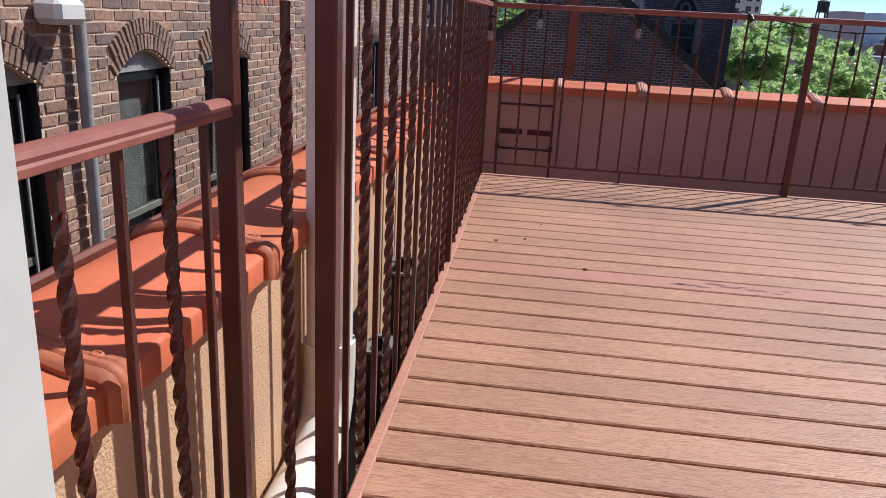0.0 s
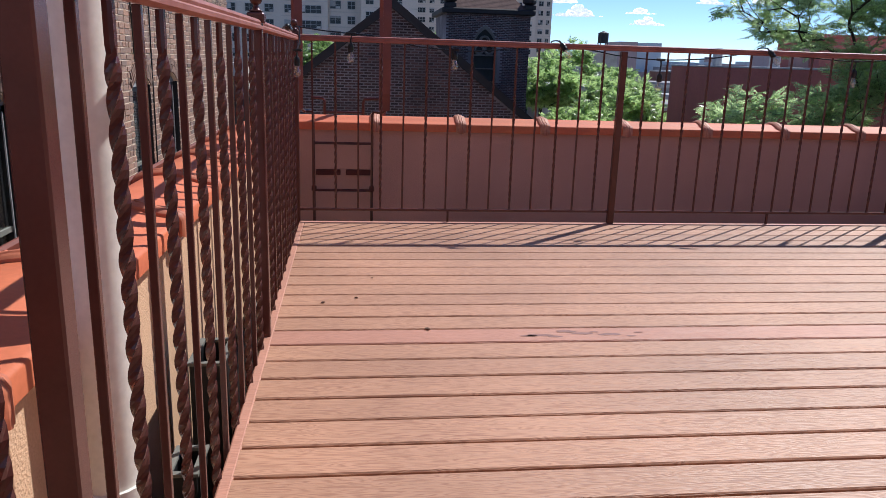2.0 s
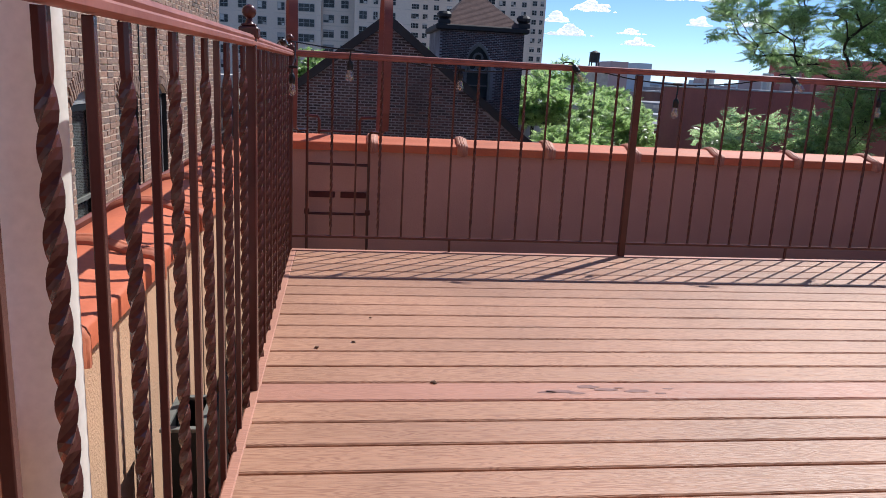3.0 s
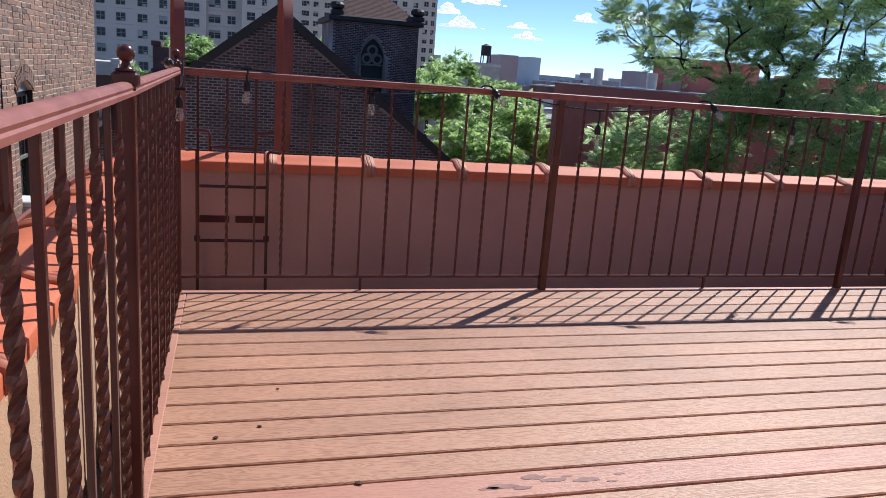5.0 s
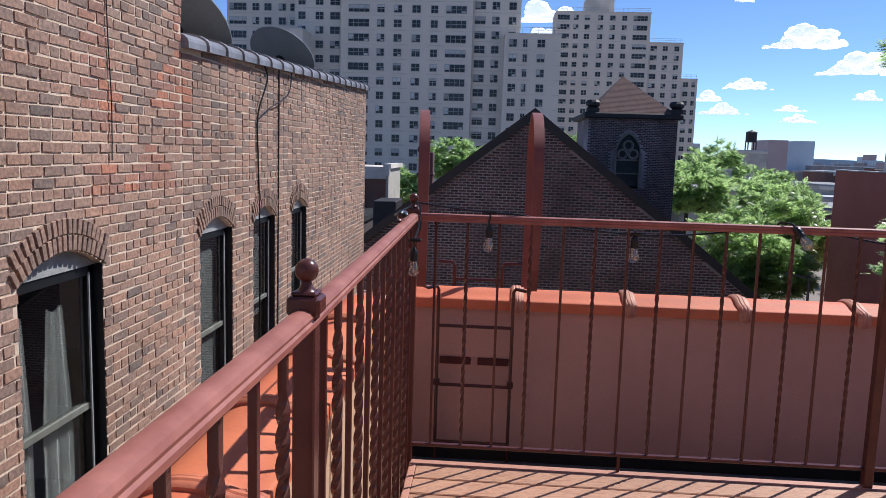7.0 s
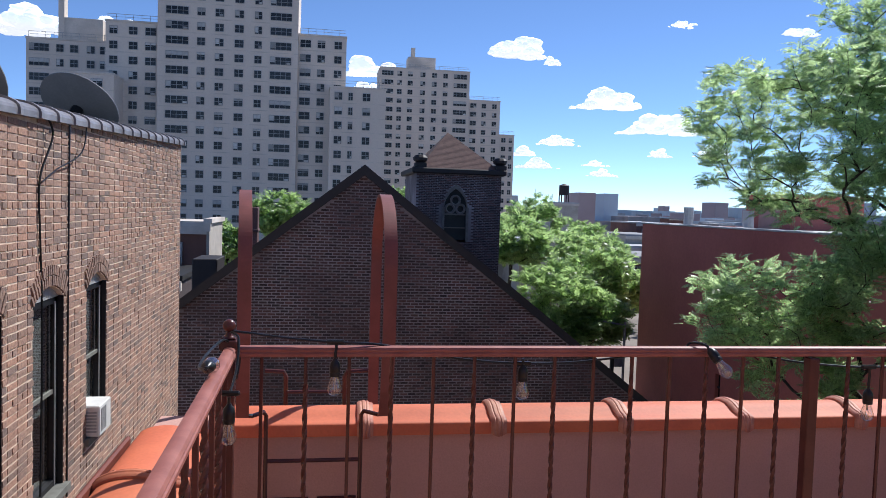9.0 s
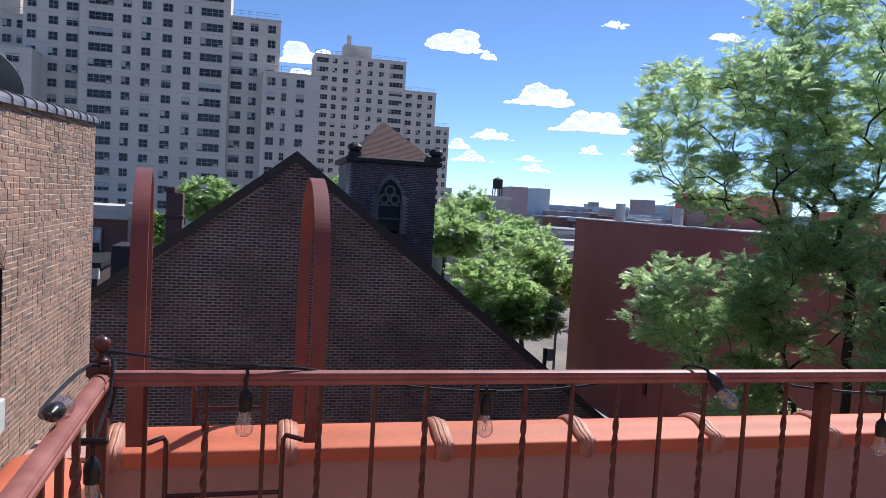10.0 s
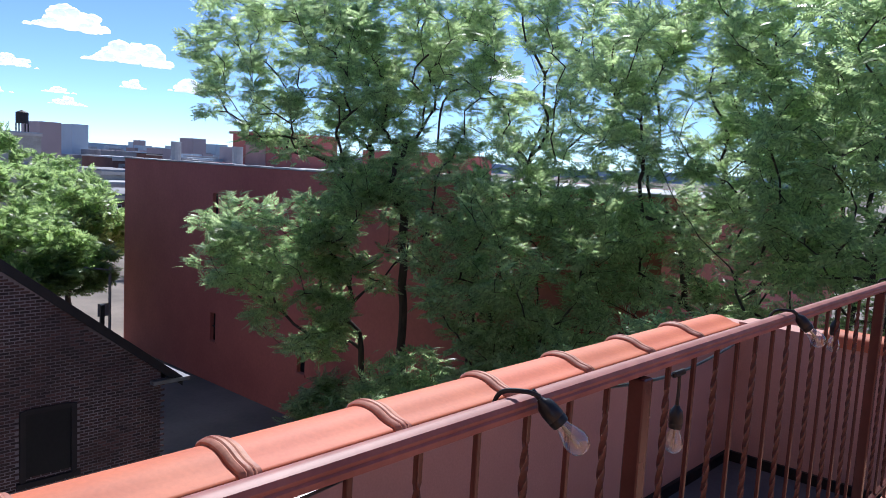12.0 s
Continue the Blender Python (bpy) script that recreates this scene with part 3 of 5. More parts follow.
part("coupling", tube([(PX + 0.02, 1.06, -0.19), (PX + 0.02, 0.98, -0.195)], 0.078, 20), M_white_pvc, vent, smooth=True)

for bx0, bx1, by0, by1, bz in ((-0.14, -0.045, 2.20, 2.40, 0.06), (-0.13, -0.055, 1.84, 1.98, -0.09)):
    ub = thing("drain_box", "dark metal drain box with a pale rim beside the deck", "drain box", group="drain boxes")
    bm = bmesh.new()
    for lo, hi in (((bx0, by0, ROOF_Z), (bx0 + 0.008, by1, bz)), ((bx1 - 0.008, by0, ROOF_Z), (bx1, by1, bz)), ((bx0 + 0.008, by0, ROOF_Z), (bx1 - 0.008, by0 + 0.008, bz)), ((bx0 + 0.008, by1 - 0.008, ROOF_Z), (bx1 - 0.008, by1, bz))):
        add_box(bm, lo, hi)
    part("box_side", bm, M_black, ub)
    rb = bmesh.new()
    for lo, hi in (((bx0 - 0.006, by0 - 0.006, bz + 0.001), (bx1 + 0.006, by0 + 0.012, bz + 0.01)), ((bx0 - 0.006, by1 - 0.012, bz + 0.001), (bx1 + 0.006, by1 + 0.006, bz + 0.01)),
                   ((bx0 - 0.006, by0 + 0.012, bz + 0.001), (bx0 + 0.012, by1 - 0.012, bz + 0.01)), ((bx1 - 0.012, by0 + 0.012, bz + 0.001), (bx1 + 0.006, by1 - 0.012, bz + 0.01))):
        add_box(rb, lo, hi)
    part("rim", rb, M_sill, ub, "thin pale rim")
    part("box_floor", box((bx0 + 0.008, by0 + 0.008, ROOF_Z + 0.005), (bx1 - 0.008, by1 - 0.008, ROOF_Z + 0.02)), M_black, ub)

# ---- doorway wall behind ----
wall_b = thing("wall_south", "red stuccoed house wall with the open doorway", "wall", kind="structure")
JX0, JX1 = 0.256, 1.20
part("wall_piece", box((-0.62, -0.42, ROOF_Z), (JX0 - 0.05, -0.2, 2.7)), M_mauve, wall_b)
part("wall_piece", box((JX1 + 0.05, -0.42, ROOF_Z), (5.98, -0.2, 2.7)), M_mauve, wall_b)
part("wall_piece", box((JX0 - 0.05, -0.42, 2.12), (JX1 + 0.05, -0.2, 2.7)), M_mauve, wall_b)
frame_d = thing("door_1", "white painted door frame, door open", "door", kind="structure")
part("jamb", box((JX0 - 0.05, -0.44, -0.05), (JX0 - 0.0, -0.185, 2.07), 0.004), M_white_paint, frame_d)
part("jamb", box((JX1, -0.44, -0.05), (JX1 + 0.05, -0.185, 2.07), 0.004), M_white_paint, frame_d)
part("lintel", box((JX0 - 0.05, -0.44, 2.071), (JX1 + 0.05, -0.185, 2.119), 0.004), M_white_paint, frame_d)
room = thing("house_room", "plain pale room behind the doorway", "room", kind="structure")
part("wall_piece", box((-0.62, -3.2, ROOF_Z), (-0.5, -1.22, 2.7)), M_white_paint, room)
part("wall_piece", box((2.6, -3.2, ROOF_Z), (2.72, -0.421, 2.7)), M_white_paint, room)
part("wall_piece", box((-0.62, -3.32, ROOF_Z), (2.72, -3.201, 2.7)), M_white_paint, room)
part("ceiling_piece", box((-0.62, -3.32, 2.701), (2.72, -0.2, 2.8)), M_white_paint, room)
part("floor_piece", box((-0.62, -3.32, -0.1), (2.72, -1.2, -0.03)), M_deck, room)

# ---- ladder over the parapet ----
lad = thing("roof_ladder", "dark red iron ladder hooked over the parapet with two hoop handles", "ladder")
for lx, s in ((-0.03, 1), (0.555, -1)):
    bm = bmesh.new()
    pts = [(5.40, 0.60)] + [(5.33, 0.72), (5.29, 0.95), (5.285, 1.19)] + \
          [(5.70 - 0.415 * math.cos(q), 1.23 + 0.318 * math.sin(q)) for q in [math.pi * j / 60 for j in range(61)]] + [(6.115, 1.0), (6.115, 0.0)]
    pts = [(y_, z_) for y_, z_ in pts]
    w = 0.027
    prev = None
    ringv = []
    for j, (y_, z_) in enumerate(pts):
        p0, p1 = pts[max(j - 1, 0)], pts[min(j + 1, len(pts) - 1)]
        ty, tz = p1[0] - p0[0], p1[1] - p0[1]
        ln = math.hypot(ty, tz)
        ny, nz = -tz / ln * 0.006, ty / ln * 0.006
        sx = -0.085 * max(0, (y_ - 5.285) / 0.83) if s > 0 else 0.0
        ringv.append([bm.verts.new((c[0] + sx, c[1], c[2])) for c in ((lx - w, y_ - ny, z_ - nz), (lx + w, y_ - ny, z_ - nz), (lx + w, y_ + ny, z_ + nz), (lx - w, y_ + ny, z_ + nz))])
    for A, B in zip(ringv, ringv[1:]):
        for j in range(4):
            bm.faces.new((A[j], A[(j + 1) % 4], B[(j + 1) % 4], B[j]))
    bm.faces.new(ringv[0][::-1])
    bm.faces.new(ringv[-1])
    bmesh.ops.recalc_face_normals(bm, faces=bm.faces)
    part("hoop_handle", bm, M_hoop, lad, "tall flat-bar hoop")
    rx = 0.045 if s > 0 else 0.465
    part("side_rail", tube([(lx, 5.39, 0.66), (lx, 5.42, 0.60), (lx + s * 0.02, 5.50, 0.575), (rx - s * 0.01, 5.56, 0.575), (rx, 5.57, 0.555),
                            (rx, 5.58, 0.3), (rx, 5.60, ROOF_Z + 0.02)], 0.0095, 8), M_iron, lad)
    part("far_rail", tube([(lx + s * 0.03, 6.10, 0.64), (rx + s * 0.05, 6.10, 0.635), (rx + s * 0.06, 6.10, 0.61), (rx + s * 0.06, 6.10, -1.2)], 0.012, 8), M_iron, lad)
    part("clamp", box((rx - 0.018, 5.575, -0.005), (rx + 0.018, 5.61, 0.03), 0.004), M_iron, lad)
for z in (0.345, 0.0, -0.34):
    part("rung", tube([(0.045, 5.585, z), (0.465, 5.585, z)], 0.0095, 8), M_iron, lad)
for z in (0.53, 0.2):
    part("rung", tube([(0.105, 6.10, z), (0.405, 6.10, z)], 0.010, 8), M_iron, lad)
for z in (0.10, -0.41):
    for a in (0.055, 0.275):
        plate = obj("anchor_plate", box((a, 5.664, z), (a + 0.18, 5.6785, z + 0.042), 0.002), M_darkred)
        tagged(plate, "dark red anchor plate on the parapet", "plate", "ladder anchor plates")

# ---- string lights ----
def bulb_light(at, tilt=(0, 0)):
    """A socket with its bulb, hanging from its own base point, optionally tilted."""
    e = thing("string_light", "clear glass filament bulb in a black rubber socket", "string light", at, "string lights on the railing")
    e.rotation_euler = (radians(tilt[0]), radians(tilt[1]), 0)
    e.scale = (0.9, 0.9, 0.9)
    sb = bmesh.new()
    add_lathe(sb, [(0.006, 0.0), (0.009, -0.006), (0.016, -0.014), (0.0185, -0.028), (0.0185, -0.044), (0.0175, -0.046), (0.0185, -0.049), (0.017, -0.06)], sides=16)
    add_tube(sb, [(0, 0, 0), (0, 0, 0.02)], 0.005, 8)
    part("socket", sb, M_rubber, e, smooth=True)
    gb = bmesh.new()
    prof = [(0.012, -0.058), (0.014, -0.068), (0.019, -0.082), (0.0235, -0.097), (0.0235, -0.108), (0.019, -0.119), (0.009, -0.126), (0.001, -0.1275)]
    add_lathe(gb, prof, sides=18)
    part("bulb", gb, M_amber, e, "clear glass bulb", smooth=True)
    fb = bmesh.new()
    add_tube(fb, [(0, 0, -0.06), (0, 0, -0.085)], 0.0035, 6)
    for q in range(4):
        a = q * math.pi / 2
        add_tube(fb, [(0.004 * math.cos(a), 0.004 * math.sin(a), -0.08), (0.008 * math.cos(a), 0.008 * math.sin(a), -0.112)], 0.0006, 4)
    part("filament", fb, M_brass, e)
    return e


SOCK = [((0.033, 4.27, 0.955), (0, 0)), ((0.318, 4.48, 1.034), (0, 0)), ((0.912, 4.505, 1.010), (0, 0)), ((1.525, 4.470, 1.070), (-36, -28)),
        ((2.155, 4.515, 0.92), (0, 0)), ((2.80, 4.468, 1.070), (-36, -26)), ((3.40, 4.515, 0.978), (0, 0)), ((4.05, 4.468, 1.07), (-34, -25)), ((4.6, 4.51, 0.98), (0, 0))]
for at, tl in SOCK:
    bulb_light(at, tl)
cable = thing("light_cable", "black cable of the string lights along the railing", "cable")


def strand(parent, pts, r=0.0038, name="cable"):
    """A smooth hanging line through the points."""
    P = [Vector(p) for p in pts]
    out = []
    for k in range(len(P) - 1):
        a, b, c, d = P[max(k - 1, 0)], P[k], P[k + 1], P[min(k + 2, len(P) - 1)]
        for j in range(8):
            t = j / 8
            out.append(0.5 * ((2 * b) + (-a + c) * t + (2 * a - 5 * b + 4 * c - d) * t * t + (-a + 3 * b - 3 * c + d) * t ** 3))
    out.append(P[-1])
    return part(name, tube(out, r, 6), M_rubber, parent)


strand(cable, [(0.035, 4.27, 0.985), (0.04, 4.38, 1.03), (0.035, 4.46, 1.10), (0.012, 4.505, 1.112), (0.164, 4.50, 1.094), (0.312, 4.488, 1.083), (0.45, 4.50, 1.074),
               (0.57, 4.522, 1.048), (0.724, 4.522, 1.023), (0.912, 4.520, 1.010), (1.10, 4.522, 1.014), (1.30, 4.522, 1.036), (1.48, 4.526, 1.052), (1.70, 4.524, 1.040),
               (1.90, 4.526, 1.010), (2.155, 4.522, 0.994), (2.45, 4.524, 1.010), (2.75, 4.526, 1.05), (3.10, 4.524, 1.035), (3.40, 4.522, 1.022), (3.75, 4.526, 1.045),
               (4.05, 4.526, 1.05), (4.60, 4.522, 1.020), (DECK_X1, 4.505, 1.05)])
for dx, top, low in ((0.318, 1.083, 1.05), (2.155, 0.994, 0.935), (3.40, 1.022, 0.99), (4.6, 1.02, 0.99)):
    strand(cable, [(dx, 4.516 if dx > 1 else 4.486, top), (dx + 0.003, 4.516 if dx > 1 else 4.482, (top + low) / 2), (dx, 4.515 if dx > 1 else 4.48, low)], 0.0045)
strand(cable, [(0.004, 4.04, 1.098), (-0.02, 4.10, 1.09), (-0.03, 4.25, 1.085), (-0.02, 4.40, 1.09), (0.0, 4.47, 1.09), (0.035, 4.49, 1.04), (0.03, 4.46, 0.98), (0.04, 4.4, 1.01)], 0.004)
for at, tl in SOCK:
    if tl != (0, 0):
        strand(cable, [(at[0] - 0.05, YF + 0.03, RAIL - 0.03), (at[0] - 0.042, YF + 0.018, RAIL + 0.006), (at[0] - 0.02, YF - 0.015, RAIL + 0.012), (at[0], at[1], at[2] + 0.004)], 0.0042)
        continue
    bmc = bmesh.new()
    tz = {1: 1.077, 2: 1.004, 4: 0.988, 6: 1.016, 8: 1.014}.get(SOCK.index((at, tl)), at[2] + 0.02)
    add_box(bmc, (at[0] - 0.028, at[1] - 0.004, tz), (at[0] + 0.028, at[1] + 0.010, tz + 0.014), 0.004)
    part("tee_joint", bmc, M_rubber, cable)
bl = bulb_light((0.004, 4.06, 1.098), (82, 10))

# litter and stains on the deck
for (mx, my, r) in ((0.608, 2.645, 0.012), (0.35, 3.02, 0.008), (0.22, 2.96, 0.009), (0.42, 3.3, 0.006)):
    bm = bmesh.new()
    bmesh.ops.create_icosphere(bm, subdivisions=1, radius=r)
    for v in bm.verts:
        v.co = Vector((v.co.x * random.uniform(0.6, 1.5), v.co.y * random.uniform(0.5, 1.1), v.co.z * 0.35))
    lf = obj("dry_leaf", bm, M_lead)
    lf.location = (mx, my, 0.004)
    tagged(lf, "small curled dry leaf scrap on the deck", "leaf", "leaf scraps")
stain = thing("deck_stain", "faint purple-grey dried stains on a deck board", "stain")
for k in range(9):
    bm = bmesh.new()
    cx, cy = 0.95 + k * 0.055 + random.uniform(-0.02, 0.02), PINK_Y + random.uniform(-0.03, 0.03)
    a = random.uniform(0.01, 0.03)
    vs = [bm.verts.new((cx + 1.7 * a * math.cos(q) * random.uniform(0.6, 1.2), cy + 0.5 * a * math.sin(q) * random.uniform(0.6, 1.2), 0.0016)) for q in [2 * math.pi * j / 12 for j in range(12)]]
    bm.faces.new(vs)
    part("blot", bm, M_stain, stain)


# ---- neighbouring brick house ----
XW = -2.2
NW_Y0, NW_STEP, NW_Y1 = 0.6, 7.4, 16.05
WINS = [(2.55, 3.27, -1.35), (4.02, 4.69, -1.35), (5.22, 6.11, -1.35), (7.74, 8.56, -1.35), (9.2, 10.0, -1.33), (10.71, 11.47, -1.1)]
W_SPRING, W_RISE = 0.535, 0.13


def top_at(y):
    return 5.2 if y < NW_STEP else 2.13 + (y - NW_STEP) * 0.043


house = thing("brick_house", "old brown brick house with arched black windows across the light well", "house")


def arch_z(y, w):
    c, h = (w[0] + w[1]) / 2, (w[1] - w[0]) / 2
    return W_SPRING + W_RISE * (1 - ((y - c) / h) ** 2)


# backing wall with real openings, in strips
bm = bmesh.new()
edges = [NW_Y0]
for w in WINS:
    edges += [w[0], w[1]]
edges += [NW_Y1]
for k in range(0, len(edges), 2):
    a, b = edges[k], edges[k + 1]
    spans = [(a, b)] if not (a < NW_STEP < b) else [(a, NW_STEP), (NW_STEP, b)]
    for p, q in spans:
        vs = add_box(bm, (XW - 0.3, p, -9), (XW - 0.003, q, 1))
        for v in vs:
            if v.co.z > 0.9:
                v.co.z = top_at((p + q) / 2 if p < NW_STEP and q <= NW_STEP else v.co.y + (0.001 if v.co.y == p else 0))
for w in WINS:
    n = 8
    for j in range(n):
        a, b = w[0] + (w[1] - w[0]) * j / n, w[0] + (w[1] - w[0]) * (j + 1) / n
        vs = add_box(bm, (XW - 0.3, a, 0.6), (XW - 0.003, b, 1))
        for v in vs:
            v.co.z = top_at(v.co.y) if v.co.z > 0.9 else arch_z(v.co.y, w)
    add_box(bm, (XW - 0.3, w[0], -9), (XW - 0.003, w[1], w[2] - 0.09))
bmesh.ops.remove_doubles(bm, verts=bm.verts, dist=0.0004)
wall_part = part("wall", bm, M_mortar, house)
part("return_wall", box((XW - 4.5, NW_Y1 - 0.25, -9), (XW - 0.301, NW_Y1, 2.45)), M_mortar, house)
part("roof", box((XW - 4.5, NW_STEP, 1.6), (XW - 0.301, NW_Y1 - 0.251, 1.75)), M_tar, house)
part("return_wall", box((XW - 4.5, NW_STEP - 0.3, -9), (XW - 0.301, NW_STEP, 5.2)), M_mortar, house)

CH, CL = 0.0675, 0.2085
bricks_near, bricks_far, bricks_orange = [], [], []
random.seed(11)
rows = int((5.0 + 2.6) / CH)
for r in range(rows):
    z = -2.6 + r * CH
    head = r % 6 == 5
    L = CL / 2 if head else CL
    y = NW_Y0 + (0.5 * CL if r % 2 else 0) - random.random() * 0.02
    while y < NW_Y1:
        a, b = y + 0.0085, y + L - 0.0085
        y += L
        if a < NW_STEP < b:
            b = NW_STEP
            y = NW_STEP + (0.0 if r % 2 else 0.5 * CL - L)
            y = max(y, NW_STEP)
        b = min(b, NW_Y1)
        if b - a < 0.03 or z + CH > top_at((a + b) / 2) - 0.02:
            continue
        skip = False
        for w in WINS:
            if b > w[0] - 0.02 and a < w[1] + 0.02:
                zt = arch_z(max(w[0], min(w[1], (a + b) / 2)), w) + 0.145
                if w[2] - 0.10 < z + CH and z < zt:
                    over = 0.034 if z + CH > W_SPRING else 0.0
                    if a < w[0] - 0.03 - over:
                        b = w[0] - over
                    elif b > w[1] + 0.03 + over:
                        a = w[1] + over
                    else:
                        skip = True
        if skip or b - a < 0.03:
            continue
        if z > 3.2 and a > 3:
            continue
        item = (a, b, z + 0.008, z + CH - 0.008, random.uniform(-0.005, 0.007))
        orange = (5.9 < a < 7.5 and z > 0.95 and noise.noise(Vector((a * 1.6, z * 1.6, 3))) > 0.08)
        if 3.2 < a < 6.4 and 0.55 < z < 1.5 and len(bricks_near) < 300 and not orange:
            bricks_near.append(item)
        elif orange:
            bricks_orange.append(item)
        else:
            bricks_far.append(item)


def brick_field(name, items, mat, parent, plane):
    """Bricks of one wall joined into one mesh; plane(a, z, d) gives the point, d out of the wall."""
    V, F = [], []
    for a, b, z0, z1, d in items:
        j = [random.uniform(-0.0045, 0.0045) for _ in range(8)]
        i = len(V)
        for dd, e in ((-0.012, 0), (0.003 + 0.6 * d, 0.0)):
            V += [plane(a + j[0], z0 + j[1], dd), plane(b + j[2], z0 + j[3], dd), plane(b + j[4], z1 + j[5], dd), plane(a + j[6], z1 + j[7], dd)]
        F += [(i + 4, i + 5, i + 6, i + 7), (i, i + 1, i + 5, i + 4), (i + 1, i + 2, i + 6, i + 5), (i + 2, i + 3, i + 7, i + 6), (i + 3, i, i + 4, i + 7)]
    ob = raw(name, V, F, mat, parent)
    return tagged(ob, kind="stuff")


def west_plane(a, z, d):
    return (XW + d, a, z)


brick_field("brickwork", bricks_far, M_brick_i, wall_part, west_plane)
brick_field("brickwork", bricks_orange, M_brick_o, wall_part, west_plane)
# soldier bricks over the windows
for w in WINS:
    n = 19
    for ring in range(2):
        ab = None
        for j in range(n):
            f = (j + 0.5) / n
            yy = w[0] - 0.03 + (w[1] - w[0] + 0.06) * f
            slope = -2 * W_RISE * ((yy - (w[0] + w[1]) / 2) / ((w[1] - w[0]) / 2)) / ((w[1] - w[0]) / 2)
            zz = arch_z(yy, w) + 0.004 + ring * 0.102
            if ab is None:
                bw = (w[1] - w[0] + 0.06) / n * 0.40
                bmb = box((-0.012, -bw, 0), (0.018, bw, 0.094), 0.003)
                ob = part("arch_brick", bmb, M_brick_a, wall_part)
                ab = ob.data
                ob.matrix_basis = pose(XW, yy, zz, math.degrees(math.atan(slope)) + random.uniform(-3, 3))
            else:
                share("arch_brick", ab, pose(XW + random.uniform(-0.003, 0.004), yy, zz, math.degrees(math.atan(slope)) + random.uniform(-3, 3)), wall_part)


def house_window(w, k):
    win = part("window", box((XW - 0.24, w[0] + 0.003, w[2] - 0.002), (XW - 0.22, w[1] - 0.003, w[2] + 0.02)), M_black, house, "black double-hung window under a brick arch")
    a, b, s = w
    xo, xi = XW - 0.06, XW - 0.13
    fw = 0.07
    bmf = bmesh.new()
    add_box(bmf, (xi, a + 0.002, s), (xo, a + fw, W_SPRING), 0.004)
    add_box(bmf, (xi, b - fw, s), (xo, b - 0.002, W_SPRING), 0.004)
    add_box(bmf, (xi, a + 0.002, W_SPRING - 0.07), (xo, b - 0.002, W_SPRING + 0.002), 0.003)
    add_box(bmf, (xi, a + 0.002, s), (xo, b - 0.002, s + 0.06), 0.003)
    part("window_frame", bmf, M_black, win)
    # Thin black strips cover both sides of the opening.
    bml = bmesh.new()
    add_box(bml, (xo + 0.0005, b - 0.007, s), (XW - 0.004, b - 0.0005, W_SPRING))
    add_box(bml, (xo + 0.0005, a + 0.0005, s), (XW - 0.004, a + 0.007, W_SPRING))
    part("black_reveal_strip", bml, M_black, win)
    bmt = bmesh.new()
    add_box(bmt, (xo - 0.002, b - fw - 0.012, s), (xo + 0.008, b - fw, W_SPRING - 0.05))
    part("bead", bmt, M_trimgrey, win, "thin grey bead of the frame")
    n = 8
    bmh = bmesh.new()
    for j in range(n):
        p, q = a + (b - a) * j / n, a + (b - a) * (j + 1) / n
        vs = add_box(bmh, (xi, p, 0), (xo + 0.01, q, 1))
        for v in vs:
            v.co.z = arch_z(v.co.y, w) - 0.002 if v.co.z > 0.5 else W_SPRING - 0.005
    bmesh.ops.remove_doubles(bmh, verts=bmh.verts, dist=0.0004)
    part("arch_panel", bmh, M_trimgrey, win, "pale grey panel under the arch")
    mid = s + (W_SPRING - s) * 0.5
    bms = bmesh.new()
    add_box(bms, (xi + 0.01, a + fw, mid - 0.02), (xo - 0.01, b - fw, mid + 0.025), 0.003)
    part("meeting_rail", bms, M_sill, win)
    for z0, z1, xx in ((s + 0.06, mid - 0.02, xi + 0.02), (mid + 0.025, W_SPRING - 0.07, xi + 0.045)):
        g = part("pane", box((xx, a + fw, z0), (xx + 0.004, b - fw, z1)), M_pane, win)
        g.visible_shadow = False
    # Unseen room box added behind the glass, its darkness put into the colour.
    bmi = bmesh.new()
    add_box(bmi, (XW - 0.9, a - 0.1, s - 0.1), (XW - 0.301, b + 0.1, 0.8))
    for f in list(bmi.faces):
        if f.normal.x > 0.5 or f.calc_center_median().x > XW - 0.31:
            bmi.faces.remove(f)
    part("painted_dark_room", bmi, M_dim, win)
    bmc = bmesh.new()
    add_box(bmc, (XW - 0.28, a - 0.06, s - 0.085), (XW + 0.055, b + 0.06, s - 0.002), 0.006)
    part("sill", bmc, M_sill, win, "worn grey stone sill")
    if k == 2:
        for c0, c1 in ((a + 0.06, a + 0.30), (a + 0.42, b - 0.16)):
            bmk = bmesh.new()
            N = 24
            top = [bmk.verts.new((XW - 0.155 + 0.012 * math.sin(j * 1.9), c0 + (c1 - c0) * (0.25 + 0.5 * j / N), 0.30 - 0.03 * math.sin(math.pi * j / N))) for j in range(N + 1)]
            mid_ = [bmk.verts.new((XW - 0.155 + 0.016 * math.sin(j * 1.9 + 0.4), c0 + (c1 - c0) * j / N, -0.45)) for j in range(N + 1)]
            bot = [bmk.verts.new((XW - 0.155 + 0.018 * math.sin(j * 1.9 + 0.7), c0 + (c1 - c0) * j / N, s + 0.03)) for j in range(N + 1)]
            for A, B in ((top, mid_), (mid_, bot)):
                for j in range(N):
                    bmk.faces.new((A[j], A[j + 1], B[j + 1], B[j]))
            part("curtain", bmk, M_curtain, win, "white curtain tied aside", smooth=True)
    else:
        # Grey sheet added behind the panes so that the glass looks grey.
        part("grey_sheet", box((XW - 0.15, a + fw, s + 0.1 if k % 2 else mid - 0.2), (XW - 0.145, b - fw, W_SPRING - 0.08)), M_trimgrey, win, "added grey sheet behind the glass")


for k, w in enumerate(WINS):
    house_window(w, k)

